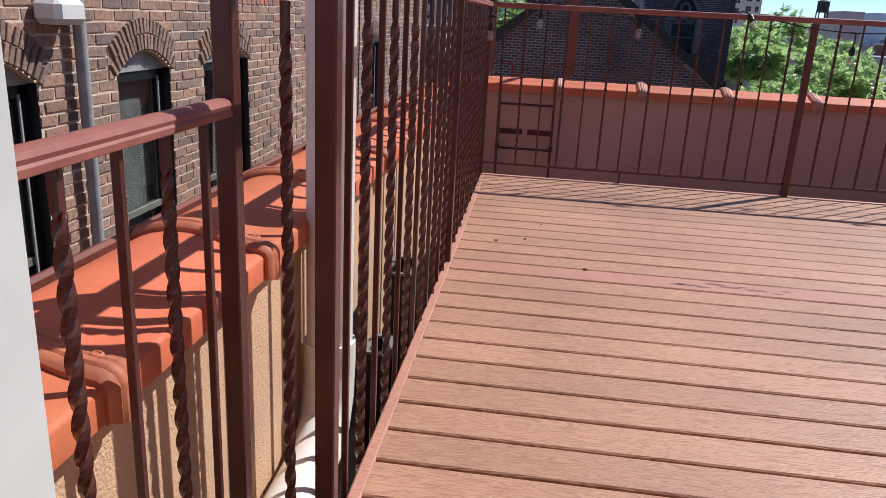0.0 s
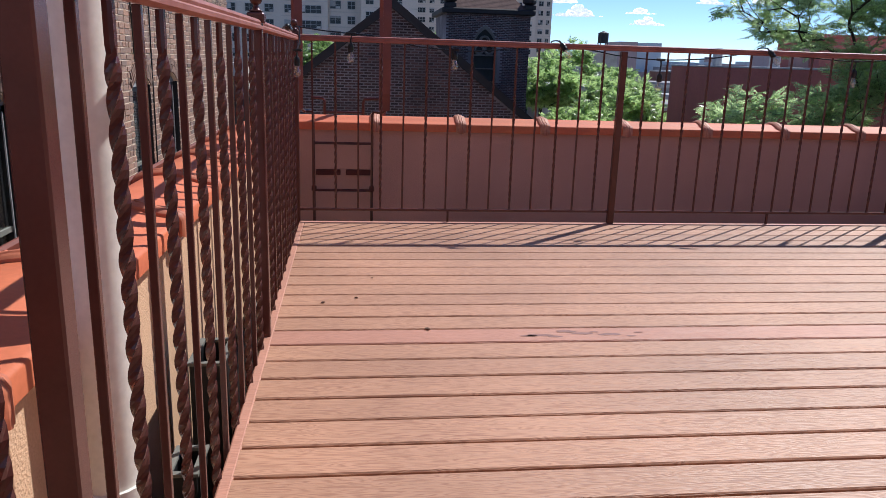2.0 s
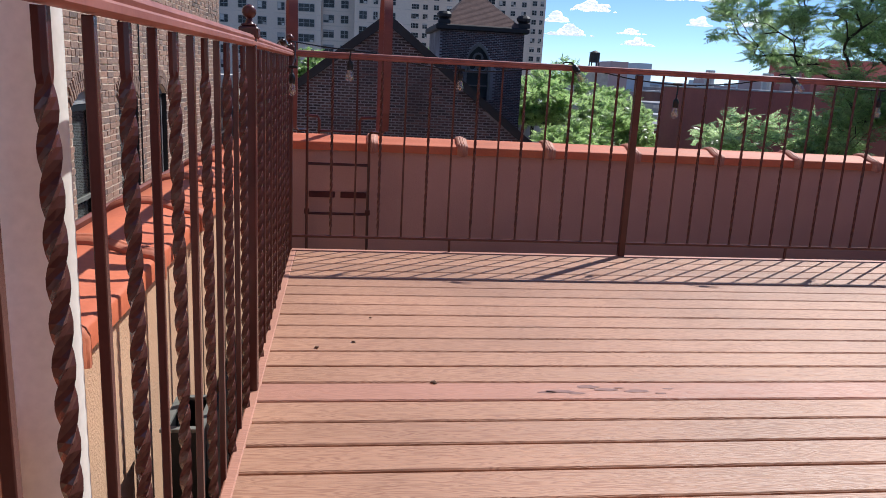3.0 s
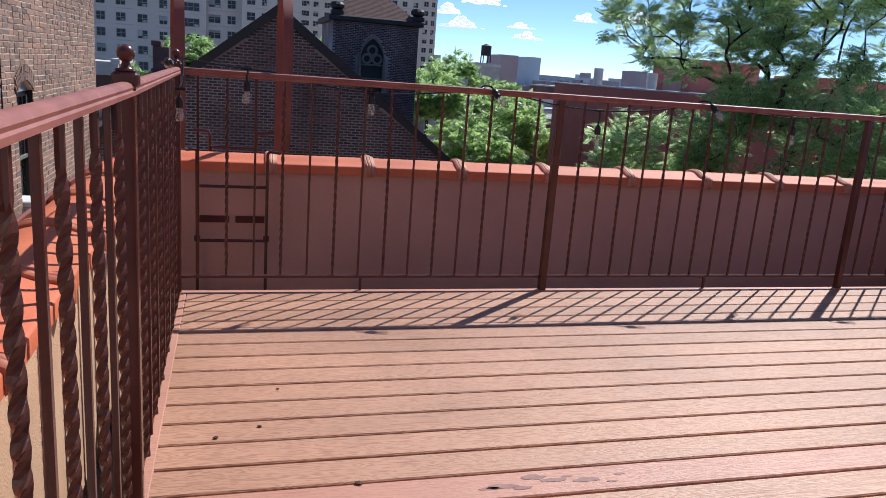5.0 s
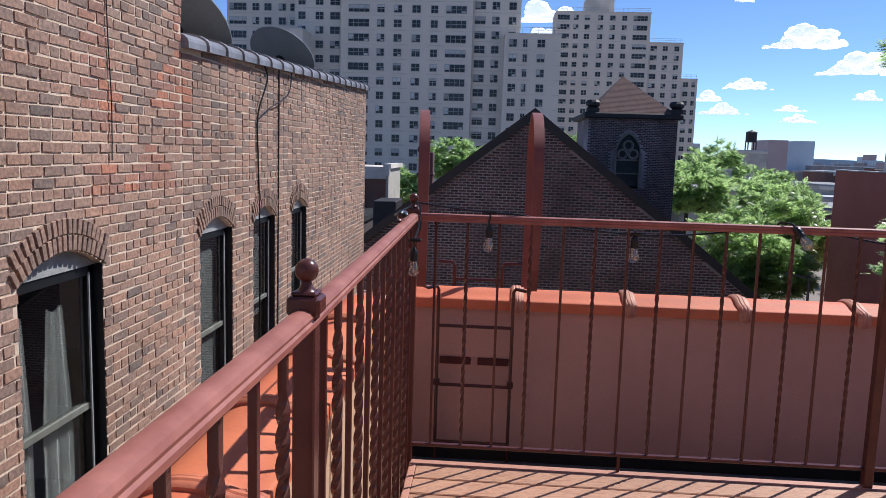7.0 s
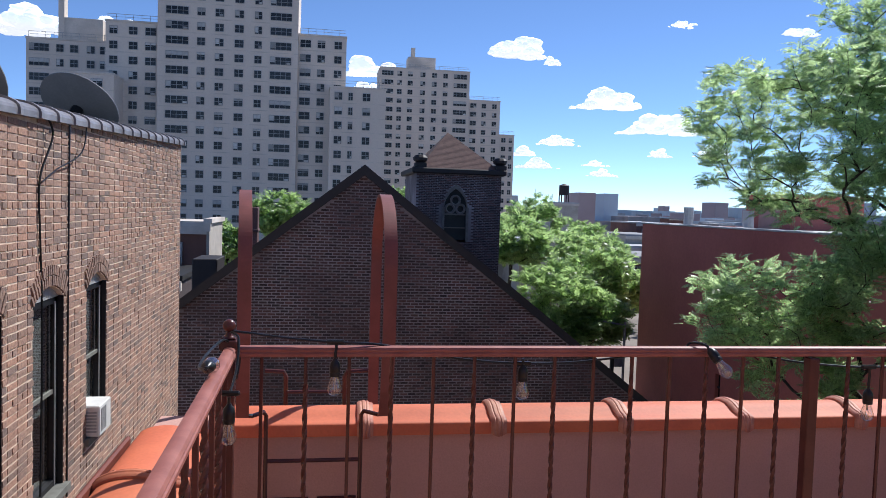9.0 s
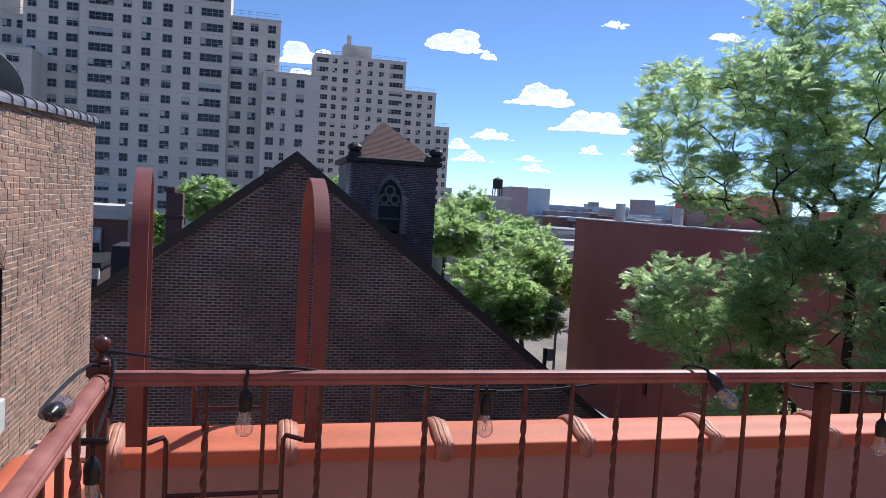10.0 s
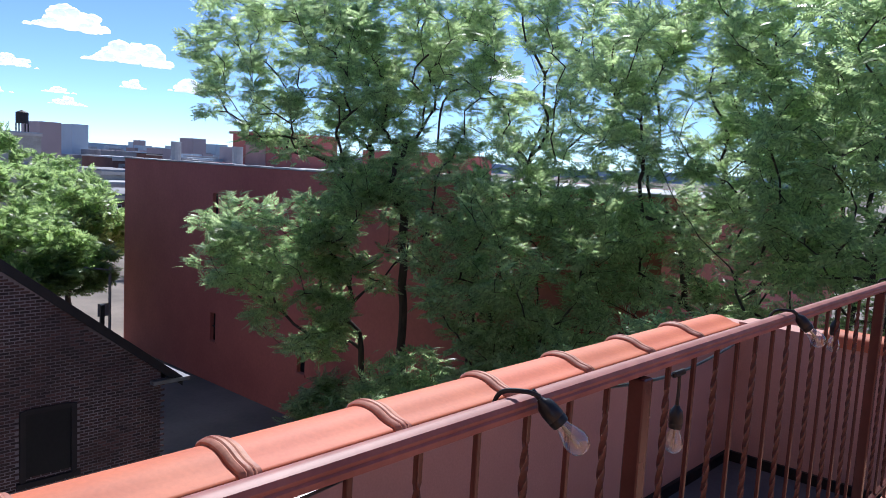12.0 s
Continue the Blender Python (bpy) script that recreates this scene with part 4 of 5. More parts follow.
# coping on the lower wall, satellite dishes, wires, air conditioner
wc = thing("wall_coping", "grey glazed clay coping tiles along the house wall", "coping")
M_grey_tile = material("grey_glazed_tile", (0.30, 0.29, 0.31), 0.35, rgb2=(0.2, 0.19, 0.2), scale=5, vary=0.15)
ctm = None
L = 0.46
n = int((NW_Y1 - NW_STEP) / L) + 1
ang = math.degrees(math.atan(0.043))
for k in range(n):
    yy = NW_STEP + 0.01 + k * (NW_Y1 - NW_STEP) / n
    m = pose(XW - 0.14, yy, top_at(yy + 0.01) + 0.005, ang)
    if ctm is None:
        bmq = bmesh.new()
        for rr, a, b in ((0.0, 0, L * 0.86), (0.02, L * 0.86, L * 0.985)):
            prof = [((0.2 + rr) * math.cos(q), (0.085 + rr) * math.sin(q)) for q in [math.pi * j / 10 for j in range(11)]]
            prof = prof + [(-0.2 - rr, -0.05), (0.2 + rr, -0.05)]
            add_prism(bmq, prof, a, b, lambda u, p, q: (p, u, q))
        o = part("coping_tile", bmq, M_grey_tile, wc)
        o.matrix_basis = m
        ctm = o.data
    else:
        share("coping_tile", ctm, m, wc)


def dish(at, r, yaw, pitch):
    d = thing("satellite_dish", "mid-grey satellite dish on the roof behind the coping", "satellite dish", at, "roof dishes")
    bmd = bmesh.new()
    prof = [(r * j / 8, 0.18 * r * (j / 8) ** 2) for j in range(9)]
    rings = []
    for pr, pz in prof + [(pr_, pz_ - 0.012) for pr_, pz_ in prof[::-1]]:
        rings.append([bmd.verts.new((max(pr, 1e-3) * math.cos(2 * math.pi * j / 32), max(pr, 1e-3) * 1.08 * math.sin(2 * math.pi * j / 32), pz)) for j in range(32)])
    for A, B in zip(rings, rings[1:]):
        for j in range(32):
            bmd.faces.new((A[j], A[(j + 1) % 32], B[(j + 1) % 32], B[j]))
    bmesh.ops.recalc_face_normals(bmd, faces=bmd.faces)
    rf = part("reflector", bmd, M_dish, d, smooth=True)
    rf.matrix_basis = pose(0, 0, 0, pitch, 0, yaw)
    fwd = (pose(0, 0, 0, pitch, 0, yaw) @ Vector((0, 0, 1)))
    part("mast", tube([(0, 0, -1.2), (0, 0, -0.15), tuple(-0.06 * fwd)], 0.03, 8), M_black, d)
    part("bracket", tube([tuple(-0.14 * fwd), tuple(-0.01 * fwd)], 0.09, 10), M_black, d)
    tip = fwd * r * 1.1 + Vector((0, 0, -0.25 * r))
    part("feed_arm", tube([tuple(Vector((0, 0, -0.9 * r))), tuple(tip)], 0.014, 6), M_black, d)
    return d


dish((-3.25, 9.75, 2.60), 0.60, -14, -44)
dish((-3.35, 14.2, 2.80), 0.56, -14, -42)
wires = thing("wall_wires", "black and pale cables running down the brick wall", "cable")
strand(wires, [(XW + 0.03, 9.35, 2.25), (XW + 0.06, 9.5, 2.05), (XW + 0.02, 9.3, 1.65), (XW + 0.015, 9.32, 1.2), (XW + 0.015, 9.36, 0.7), (XW + 0.02, 9.36, 0.0), (XW + 0.03, 9.30, -1.2)], 0.010)
strand(wires, [(XW + 0.03, 10.6, 2.3), (XW + 0.07, 10.3, 1.95), (XW + 0.03, 9.7, 1.75), (XW + 0.02, 9.35, 1.62)], 0.007)
strand(wires, [(XW + 0.015, 10.1, 2.2), (XW + 0.015, 10.08, 0.8), (XW + 0.015, 10.06, -1.5)], 0.009)
strand(wires, [(XW + 0.015, 6.2, 3.1), (XW + 0.015, 6.22, 2.1), (XW + 0.015, 6.25, 1.6), (XW + 0.015, 6.24, 1.2)], 0.004)
part("drain_pipe", tube([(XW + 0.06, 3.585, -2.5), (XW + 0.06, 3.585, 3.0)], 0.035, 10), M_trimgrey, wires, "grey conduit on the wall", smooth=True)
lampbox = obj("wall_lamp", box((XW, 3.27, 0.83), (XW + 0.16, 3.52, 0.96), 0.03), M_white_paint)
tagged(lampbox, "white wall lamp on the brick house", "lamp")
ac = thing("air_conditioner", "small white window air conditioner on the sill", "air conditioner")
part("case", box((XW - 0.2, 10.72, -1.098), (XW + 0.14, 11.16, -0.76), 0.012), M_acwhite, ac)
for k in range(9):
    part("louver", box((XW + 0.138, 10.77 + k * 0.022, -1.05), (XW + 0.146, 10.782 + k * 0.022, -0.80)), M_trimgrey, ac)
for k in range(7):
    part("louver", box((XW + 0.0, 10.714, -1.05 + k * 0.035), (XW + 0.11, 10.721, -1.03 + k * 0.035)), M_trimgrey, ac)

# ---- ground and city ----
gm = bmesh.new()
vs = [gm.verts.new(c) for c in ((-2500, -1500, -9), (2500, -1500, -9), (2500, 4500, -9), (-2500, 4500, -9))]
gm.faces.new(vs)
ground = obj("ground", gm, M_yard)
tagged(ground, "bare dusty yard and street ground", "ground", kind="structure")

# church
CY = 22.5
ch = thing("church", "soot-dark brick church with a steep gable and a square tower", "church")
AX, AZ, SL = 1.38, 2.44, 0.775
XL, XR = AX - 8.9, AX + 8.75
bm = bmesh.new()
add_prism(bm, [(XL, -9), (XR, -9), (XR, AZ - SL * (XR - AX)), (AX, AZ), (XL, AZ - SL * (AX - XL))], CY + 0.01, CY + 0.4, lambda u, p, q: (p, u, q))
gable = part("gable_wall", bm, M_mortar_dark, ch)
part("side_wall", box((XR - 0.4, CY + 0.41, -9), (XR, 40, AZ - SL * (XR - AX) - 0.1)), M_mortar_dark, ch)
for s, xe in ((1, XR + 0.55), (-1, XL - 0.5)):
    ze = AZ - SL * abs(xe - AX)
    bm = bmesh.new()
    add_prism(bm, [(AX, AZ + 0.02), (xe, ze + 0.02), (xe, ze + 0.11), (AX, AZ + 0.14)], CY + 0.10, 39.9, lambda u, p, q: (p, u, q))
    part("roof", bm, M_slate, ch, "dark slate roof")
    bm = bmesh.new()
    add_prism(bm, [(AX, AZ - 0.13), (xe, ze - 0.13), (xe, ze + 0.13), (AX, AZ + 0.16)], CY - 0.16, CY + 0.098, lambda u, p, q: (p, u, q))
    part("verge_board", bm, M_slate, ch, "black verge along the gable")
bm = box((-2.92, 33.6, -1.3), (-2.3, 34.4, 1.3), 0.03)
add_box(bm, (-2.97, 33.55, 1.302), (-2.6, 34.45, 1.52), 0.03)
add_box(bm, (-2.98, 33.5, 0.3), (-2.26, 34.5, 0.42), 0.02)
part("chimney", bm, M_brick_ci, ch, "crumbling dark brick chimney")
part("roof_bulkhead", box((-4.85, 33.6, -3.2), (-3.87, 36.0, -0.85), 0.03), M_slate, ch, "black tarred roof bulkhead")
part("gutter", box((XR - 0.3, CY - 0.2, AZ - SL * (XR + 0.55 - AX) + 0.02), (XR + 0.75, CY + 3.0, AZ - SL * (XR + 0.55 - AX) + 0.12)), M_zinc, ch, "grey metal gutter at the eave")
bm = bmesh.new()
add_box(bm, (XR - 0.75, CY + 2.0, -3.8), (XR - 0.65, CY + 2.1, -2.9))
part("vent_stub", bm, M_black, ch)
items_c = []
random.seed(5)
CHH, CLL = 0.078, 0.225
for r in range(int((AZ + 7.5) / CHH)):
    z = -7.5 + r * CHH
    x = XL + (CLL / 2 if r % 2 else 0)
    while x < XR:
        a, b = x + 0.008, x + CLL - 0.008
        x += CLL
        lim = AZ - 0.03 - SL * max(abs(a - AX), abs(b - AX))
        if z + CHH > lim:
            continue
        if b > 6.75 and a < 7.8 and -6.5 < z + 0.03 < -4.95:
            continue
        if a < -4.2:
            continue
        it = (a + 0.006, b - 0.006, z + 0.0135, z + CHH - 0.0135, random.uniform(-0.004, 0.006))
        items_c.append(it)
brick_field("brickwork", items_c, M_brick_ci, gable, lambda a, z, d: (a, CY - d, z))
cw = part("window", box((6.75, CY - 0.02, -6.5), (7.8, CY + 0.005, -4.95)), M_black, ch, "dark boarded window")
bm = bmesh.new()
for lo, hi in (((6.62, CY - 0.06, -6.6), (6.75, CY + 0.004, -4.85)), ((7.8, CY - 0.06, -6.6), (7.93, CY + 0.004, -4.85)), ((6.751, CY - 0.06, -4.95), (7.799, CY + 0.004, -4.82)), ((6.55, CY - 0.1, -6.72), (8.0, CY + 0.004, -6.6))):
    add_box(bm, lo, hi)
part("window_frame", bm, M_slate, cw)

# tower of the church
TX0, TX1, TY = 4.95, 9.35, 40.0
tw = thing("church_tower", "square dark brick church tower with a hipped shingle roof", "tower")
TW_TOP = 3.25
bm = bmesh.new()
wx0, wx1, ws, wz0 = 6.38, 7.62, 1.52, -0.1
wc_ = (wx0 + wx1) / 2
for lo, hi in (((TX0, TY, -9), (wx0, TY + 0.5, TW_TOP)), ((wx1, TY, -9), (TX1, TY + 0.5, TW_TOP)), ((wx0, TY, -9), (wx1, TY + 0.5, wz0)), ((TX0, TY + 0.5, -9), (TX0 + 0.5, TY + 4.6, TW_TOP)),
               ((TX1 - 0.5, TY + 0.5, -9), (TX1, TY + 4.6, TW_TOP)), ((TX0, TY + 4.6, -9), (TX1, TY + 5.1, TW_TOP))):
    add_box(bm, lo, hi)


def lancet(x):
    h = (wx1 - wx0)
    d = abs(x - wc_) + h / 2
    return ws + math.sqrt(max(h * h - d * d, 0))


n = 14
for j in range(n):
    a, b = wx0 + (wx1 - wx0) * j / n, wx0 + (wx1 - wx0) * (j + 1) / n
    vs = add_box(bm, (a, TY, 0), (b, TY + 0.5, 1))
    for v in vs:
        v.co.z = TW_TOP if v.co.z > 0.5 else lancet(v.co.x)
twall = part("tower_wall", bm, M_mortar_dark, tw)
items = []
for r in range(int((TW_TOP + 4) / 0.085)):
    z = -4 + r * 0.085
    x = TX0 + (0.12 if r % 2 else 0)
    while x < TX1 - 0.05:
        a, b = x + 0.01, min(x + 0.23, TX1)
        x += 0.24
        if b > wx0 - 0.12 and a < wx1 + 0.12 and z > wz0 - 0.1 and z < lancet(min(max((a + b) / 2, wx0), wx1)) + 0.15:
            continue
        items.append((a, b, z + 0.01, z + 0.075, random.uniform(-0.003, 0.008)))
brick_field("brickwork", items, M_brick_ci, twall, lambda a, z, d: (a, TY - d, z))
bm = bmesh.new()
for j in range(n):
    for off, th in ((0.0, 0.07),):
        a, b = wx0 + (wx1 - wx0) * j / n, wx0 + (wx1 - wx0) * (j + 1) / n
        vs = add_box(bm, (a, TY - 0.05, 0), (b, TY + 0.15, 1))
        for v in vs:
            v.co.z = lancet(v.co.x) + 0.12 if v.co.z > 0.5 else lancet(v.co.x) - 0.08
add_box(bm, (wx0 - 0.06, TY - 0.05, wz0 - 0.1), (wx0 + 0.06, TY + 0.15, ws + 0.05))
add_box(bm, (wx1 - 0.06, TY - 0.05, wz0 - 0.1), (wx1 + 0.06, TY + 0.15, ws + 0.05))
add_box(bm, (wx0, TY + 0.0, wz0 - 0.12), (wx1, TY + 0.15, wz0))
add_box(bm, (wx0 + 0.06, TY + 0.02, 1.17), (wx1 - 0.06, TY + 0.15, 1.25))
add_box(bm, (wx0 + 0.06, TY + 0.02, 0.5), (wx1 - 0.06, TY + 0.12, 0.56))
win_t = part("window", bm, M_stone, tw, "pointed window with stone tracery")
bm = bmesh.new()
for cx, cz, r in ((wc_ - 0.27, 1.5, 0.22), (wc_ + 0.27, 1.5, 0.22), (wc_, 1.92, 0.23)):
    add_tube(bm, [(cx + r * math.cos(q), TY + 0.08, cz + r * math.sin(q)) for q in [2 * math.pi * j / 16 for j in range(17)]], 0.07, 6)
part("tracery", bm, M_stone, win_t)
part("louver_panel", box((wx0, TY + 0.2, wz0), (wx1, TY + 0.25, 3.0)), M_louver, win_t)
part("cornice", box((TX0 - 0.25, TY - 0.25, TW_TOP), (TX1 + 0.22, TY + 5.3, TW_TOP + 0.28), 0.05), M_slate, tw)
bm = bmesh.new()
rz = TW_TOP + 0.28
cx, cy = (TX0 + TX1) / 2 - 0.25, TY + 2.5
nrow = 30
eaves = [(TX0 + 0.1, TY - 0.1), (TX1 - 0.15, TY - 0.1), (TX1 - 0.15, TY + 5.0), (TX0 + 0.1, TY + 5.0)]
loops = []
for k in range(nrow):
    for f, lift in ((k / nrow, 0.008), ((k + 1) / nrow, 0.0)):
        loops.append([bm.verts.new((ax + (cx - ax) * f * 0.99, ay + (cy - ay) * f * 0.99, rz + 2.05 * f + lift)) for ax, ay in eaves])
for A, B in zip(loops, loops[1:]):
    for q in range(4):
        bm.faces.new((A[q], A[(q + 1) % 4], B[(q + 1) % 4], B[q]))
bm.faces.new(loops[-1])
part("hip_roof", bm, M_tile_red, tw, "brown shingled hipped roof")
for px, py in ((TX0 + 0.2, TY + 0.2), (TX1 - 0.05, TY + 0.2), (TX1 - 0.05, TY + 4.6)):
    bm = bmesh.new()
    add_box(bm, (px - 0.3, py - 0.3, rz), (px + 0.3, py + 0.3, rz + 0.25), 0.03)
    add_lathe(bm, [(0.2, 0.25), (0.36, 0.36), (0.38, 0.5), (0.28, 0.62), (0.05, 0.66)], (px, py, rz), 10)
    part("pinnacle", bm, M_slate, tw)

# apartment towers
WIN_MESH = {}


def lattice(xs, zs, solid, y0, y1):
    """A flat frame out of grid cells: the cells for which solid(i, j) holds, as one closed piece."""
    bm = bmesh.new()
    vert = {}

    def at(i, j, y):
        if (i, j, y) not in vert:
            vert[i, j, y] = bm.verts.new((xs[i], y, zs[j]))
        return vert[i, j, y]
    nx, nz = len(xs) - 1, len(zs) - 1
    for i in range(nx):
        for j in range(nz):
            if not solid(i, j):
                continue
            bm.faces.new((at(i, j, y0), at(i + 1, j, y0), at(i + 1, j + 1, y0), at(i, j + 1, y0)))
            for (di, dj), (a, b) in (((-1, 0), ((i, j + 1), (i, j))), ((1, 0), ((i + 1, j), (i + 1, j + 1))), ((0, -1), ((i, j), (i + 1, j))), ((0, 1), ((i + 1, j + 1), (i, j + 1)))):
                p, q = i + di, j + dj
                if not (0 <= p < nx and 0 <= q < nz and solid(p, q)):
                    bm.faces.new((at(*b, y0), at(*a, y0), at(*a, y1), at(*b, y1)))
    return bm


def mesh_of(bm, name, mat):
    me = bpy.data.meshes.new(name)
    bm.to_mesh(me)
    bm.free()
    me.materials.append(mat)
    return me


def tower_window(parent, w, h, blind, m):
    """One window of a far building: frame, the glass behind it, and blinds or an air conditioner where drawn."""
    n = max(2, round(w / 0.95))
    key = (round(w, 2), h)
    if key not in WIN_MESH:
        xs, zs = [-w / 2], [0, 0.08, h * 0.5 - 0.03, h * 0.5 + 0.03, h - 0.08, h]
        for j in range(n):
            xs += [-w / 2 + w * j / n + (0.08 if j == 0 else 0.035), -w / 2 + w * (j + 1) / n - (0.08 if j == n - 1 else 0.035)]
        xs.append(w / 2)
        fr = mesh_of(lattice(xs, zs, lambda i, j: i % 2 == 0 or j % 2 == 0, -0.05, 0.06), "window", M_winframe)
        WIN_MESH[key] = (fr, mesh_of(box((-w / 2 + 0.03, 0.03, 0.03), (w / 2 - 0.03, 0.055, h - 0.03)), "pane", M_winglass))
    fr, gl = WIN_MESH[key]
    win = share("window", fr, m, parent)
    share("pane", gl, Matrix(), win)
    drawn = {1: [(0, n, 0.45)], 2: [(0, n, 0.7)], 3: [(0, 1, 0.3)], 5: [(0, 1, 0.3)], 6: [(0, 1, 0.2)]}.get(blind, [])
    for a, b, low in drawn:
        k2 = ("blind", key, a, b, low)
        if k2 not in WIN_MESH:
            WIN_MESH[k2] = mesh_of(box((-w / 2 + w * a / n + 0.06, 0.0, h * low), (-w / 2 + w * b / n - 0.06, 0.028, h - 0.09)), "blind", M_blind)
        share("blind", WIN_MESH[k2], Matrix(), win)
    if blind in (4, 5):
        k2 = ("unit", key)
        if k2 not in WIN_MESH:
            WIN_MESH[k2] = mesh_of(box((w / 2 - w / n + 0.12, -0.25, 0.09), (w / 2 - 0.16, 0.02, 0.48), 0.02), "window_unit", M_blind)
        share("window_unit", WIN_MESH[k2], Matrix(), win)
    return win


def block(parent, x0, x1, y, depth, top, cols, storey=2.75, zmin=-7, rail=True):
    """One straight block of a tower: wall, roof slab, floor bands and every window of its face."""
    w = part("wall", box((x0, y, -9), (x1, y + depth, top)), M_tower, parent)
    part("parapet", box((x0 - 0.1, y - 0.1, top + 0.002), (x1 + 0.1, y + depth, top + 0.35)), M_band, parent)
    if rail:
        bm = bmesh.new()
        k = x0 + 0.3
        while k < x1:
            add_box(bm, (k, y + 0.3, top + 0.35), (k + 0.06, y + 0.36, top + 1.5))
            k += 1.5
        add_box(bm, (x0 + 0.3, y + 0.3, top + 1.45), (x1 - 0.2, y + 0.36, top + 1.52))
        add_box(bm, (x0 + 0.3, y + 0.3, top + 0.95), (x1 - 0.2, y + 0.36, top + 1.0))
        part("roof_rail", bm, M_winframe, parent)
    z = top - storey + 0.5
    band = None
    while z > zmin:
        for cx, cw in cols:
            tower_window(parent, cw, 1.5, random.choice((0, 0, 0, 0, 0, 1, 2, 3, 4, 4, 5, 6)), Matrix.Translation((cx, y - 0.075, z)))
        if band is None:
            band = part("floor_band", box((x0 - 0.015, y - 0.03, -0.62), (x1 + 0.015, y + 0.01, -0.42)), M_band, parent)
            band.location = (0, 0, z)
        else:
            share("floor_band", band.data, Matrix.Translation((0, 0, z)), parent)
        z -= storey


random.seed(21)
apt = thing("apartment_tower", "tall grey brick apartment tower with rows of windows", "building")
Y1 = 150
block(apt, -30.5, -4.9, Y1, 14, 52.0, [(-27.0, 4.1), (-22.7, 1.5), (-19.4, 1.6), (-15.8, 1.7), (-12.3, 1.4), (-8.1, 4.0)])
block(apt, -4.88, 4.3, Y1 + 1.0, 13, 33.8, [(-3.5, 2.1), (-0.5, 1.5), (2.7, 1.5)])
block(apt, 1.3, 11.9, Y1 - 3.0, 12, 23.6, [(2.9, 1.5), (5.2, 0.9), (8.2, 1.5)], rail=True)
block(apt, -40.0, -30.52, Y1 + 1.5, 13, 34.2, [(-38.6, 1.5), (-35.1, 1.6), (-32.0, 2.0)])
block(apt, -55.3, -40.02, Y1 + 6, 13, 31.0, [(-53.0, 3.6), (-49.3, 1.4), (-46.8, 1.5), (-43.8, 1.5), (-41.3, 1.8)])
block(apt, -45.0, -36.9, Y1 - 4.5, 10, 23.4, [(-43.4, 1.2), (-39.8, 2.0)], rail=False)
part("bulkhead", box((-49.5, Y1 + 9, 31.36), (-42.5, Y1 + 14, 36.0)), M_band, apt)
part("chimney", box((-50.6, Y1 + 9, 31.36), (-49.52, Y1 + 11, 40.0)), M_tower, apt)
apt2 = thing("apartment_tower", "farther stepped grey apartment tower", "building")
Y2 = 235
block(apt2, 17.0, 45.0, Y2, 14, 44.0, [(19.3, 3.6), (23.0, 1.5), (26.3, 1.6), (30.2, 1.6), (33.8, 1.6), (37.3, 1.5), (42.0, 4.2)])
block(apt2, 45.02, 55.3, Y2 + 1.2, 12, 35.6, [(46.6, 2.0), (50.0, 1.5), (53.4, 1.5)])
block(apt2, 55.32, 60.5, Y2 + 2.5, 10, 25.3, [(57.0, 1.5), (59.3, 1.1)])
block(apt2, 11.0, 16.98, Y2 + 1, 12, 36.0, [(13.2, 1.6), (15.6, 1.2)])
part("bulkhead", box((26.0, Y2 + 4, 44.36), (34.6, Y2 + 10, 48.6)), M_band, apt2)
part("tank_stack", box((27.0, Y2 + 5, 48.61), (28.2, Y2 + 7, 51.6)), M_tower, apt2)

# red house beyond the yard
RX = 18.5
red = thing("red_house", "dull red painted brick building with a silvered roof", "building")
ys = [12.5, 20.74, 21.2, 27.15, 27.65, 33.8, 34.25, 43.0]
levels = [(-1.55, -0.3), (-7.05, -5.75)]
RED_TOP = 0.97
for k in range(len(ys) - 1):
    a, b = ys[k], ys[k + 1]
    if k % 2 == 0:
        part("wall", box((RX, a, -9), (RX + 0.4, b, RED_TOP)), M_redwall, red)
    else:
        zs = [-9] + [q for lv in reversed(levels) for q in lv] + [RED_TOP]
        for j in range(0, len(zs), 2):
            part("wall", box((RX, a, zs[j]), (RX + 0.4, b, zs[j + 1])), M_redwall, red)
part("wall", box((RX + 0.4, 42.6, -9), (RX + 16, 43.0, RED_TOP)), M_redwall, red)
part("wall", box((RX + 0.4, 12.5, -9), (RX + 16, 12.8, RED_TOP)), M_redwall, red)
part("wall", box((RX + 15.7, 12.8, -9), (RX + 16, 42.6, RED_TOP)), M_redwall, red)
part("roof", box((RX + 0.41, 12.81, 0.15), (RX + 15.69, 42.59, RED_TOP - 0.02)), M_silver, red, "silver-painted roof")
for k in range(31):
    a = 12.5 + k
    part("parapet_cap", box((RX - 0.06, a + 0.004, RED_TOP + 0.002), (RX + 0.5, min(a + 0.998, 43.05), RED_TOP + 0.075 + random.uniform(-0.015, 0.02)), 0.015), M_silver, red, "patched silver cap of the parapet")
for k in (1, 3, 5):
    for lv in levels:
        a, b = ys[k], ys[k + 1]
        wi = part("window", box((RX + 0.18, a, lv[0]), (RX + 0.2, b, lv[1])), M_winglass, red, "narrow dark window")
        part("sill", box((RX - 0.06, a - 0.08, lv[0] - 0.1), (RX + 0.17, b + 0.08, lv[0] - 0.003)), M_redwall, wi)
        part("window_frame", box((RX + 0.12, a + 0.001, (lv[0] + lv[1]) / 2 - 0.03), (RX + 0.178, b - 0.001, (lv[0] + lv[1]) / 2 + 0.03)), M_black, wi)
bk = part("bulkhead", box((24.2, 37.7, RED_TOP - 0.019), (28.4, 41.9, 2.65)), M_redwall, red, "red roof bulkhead")
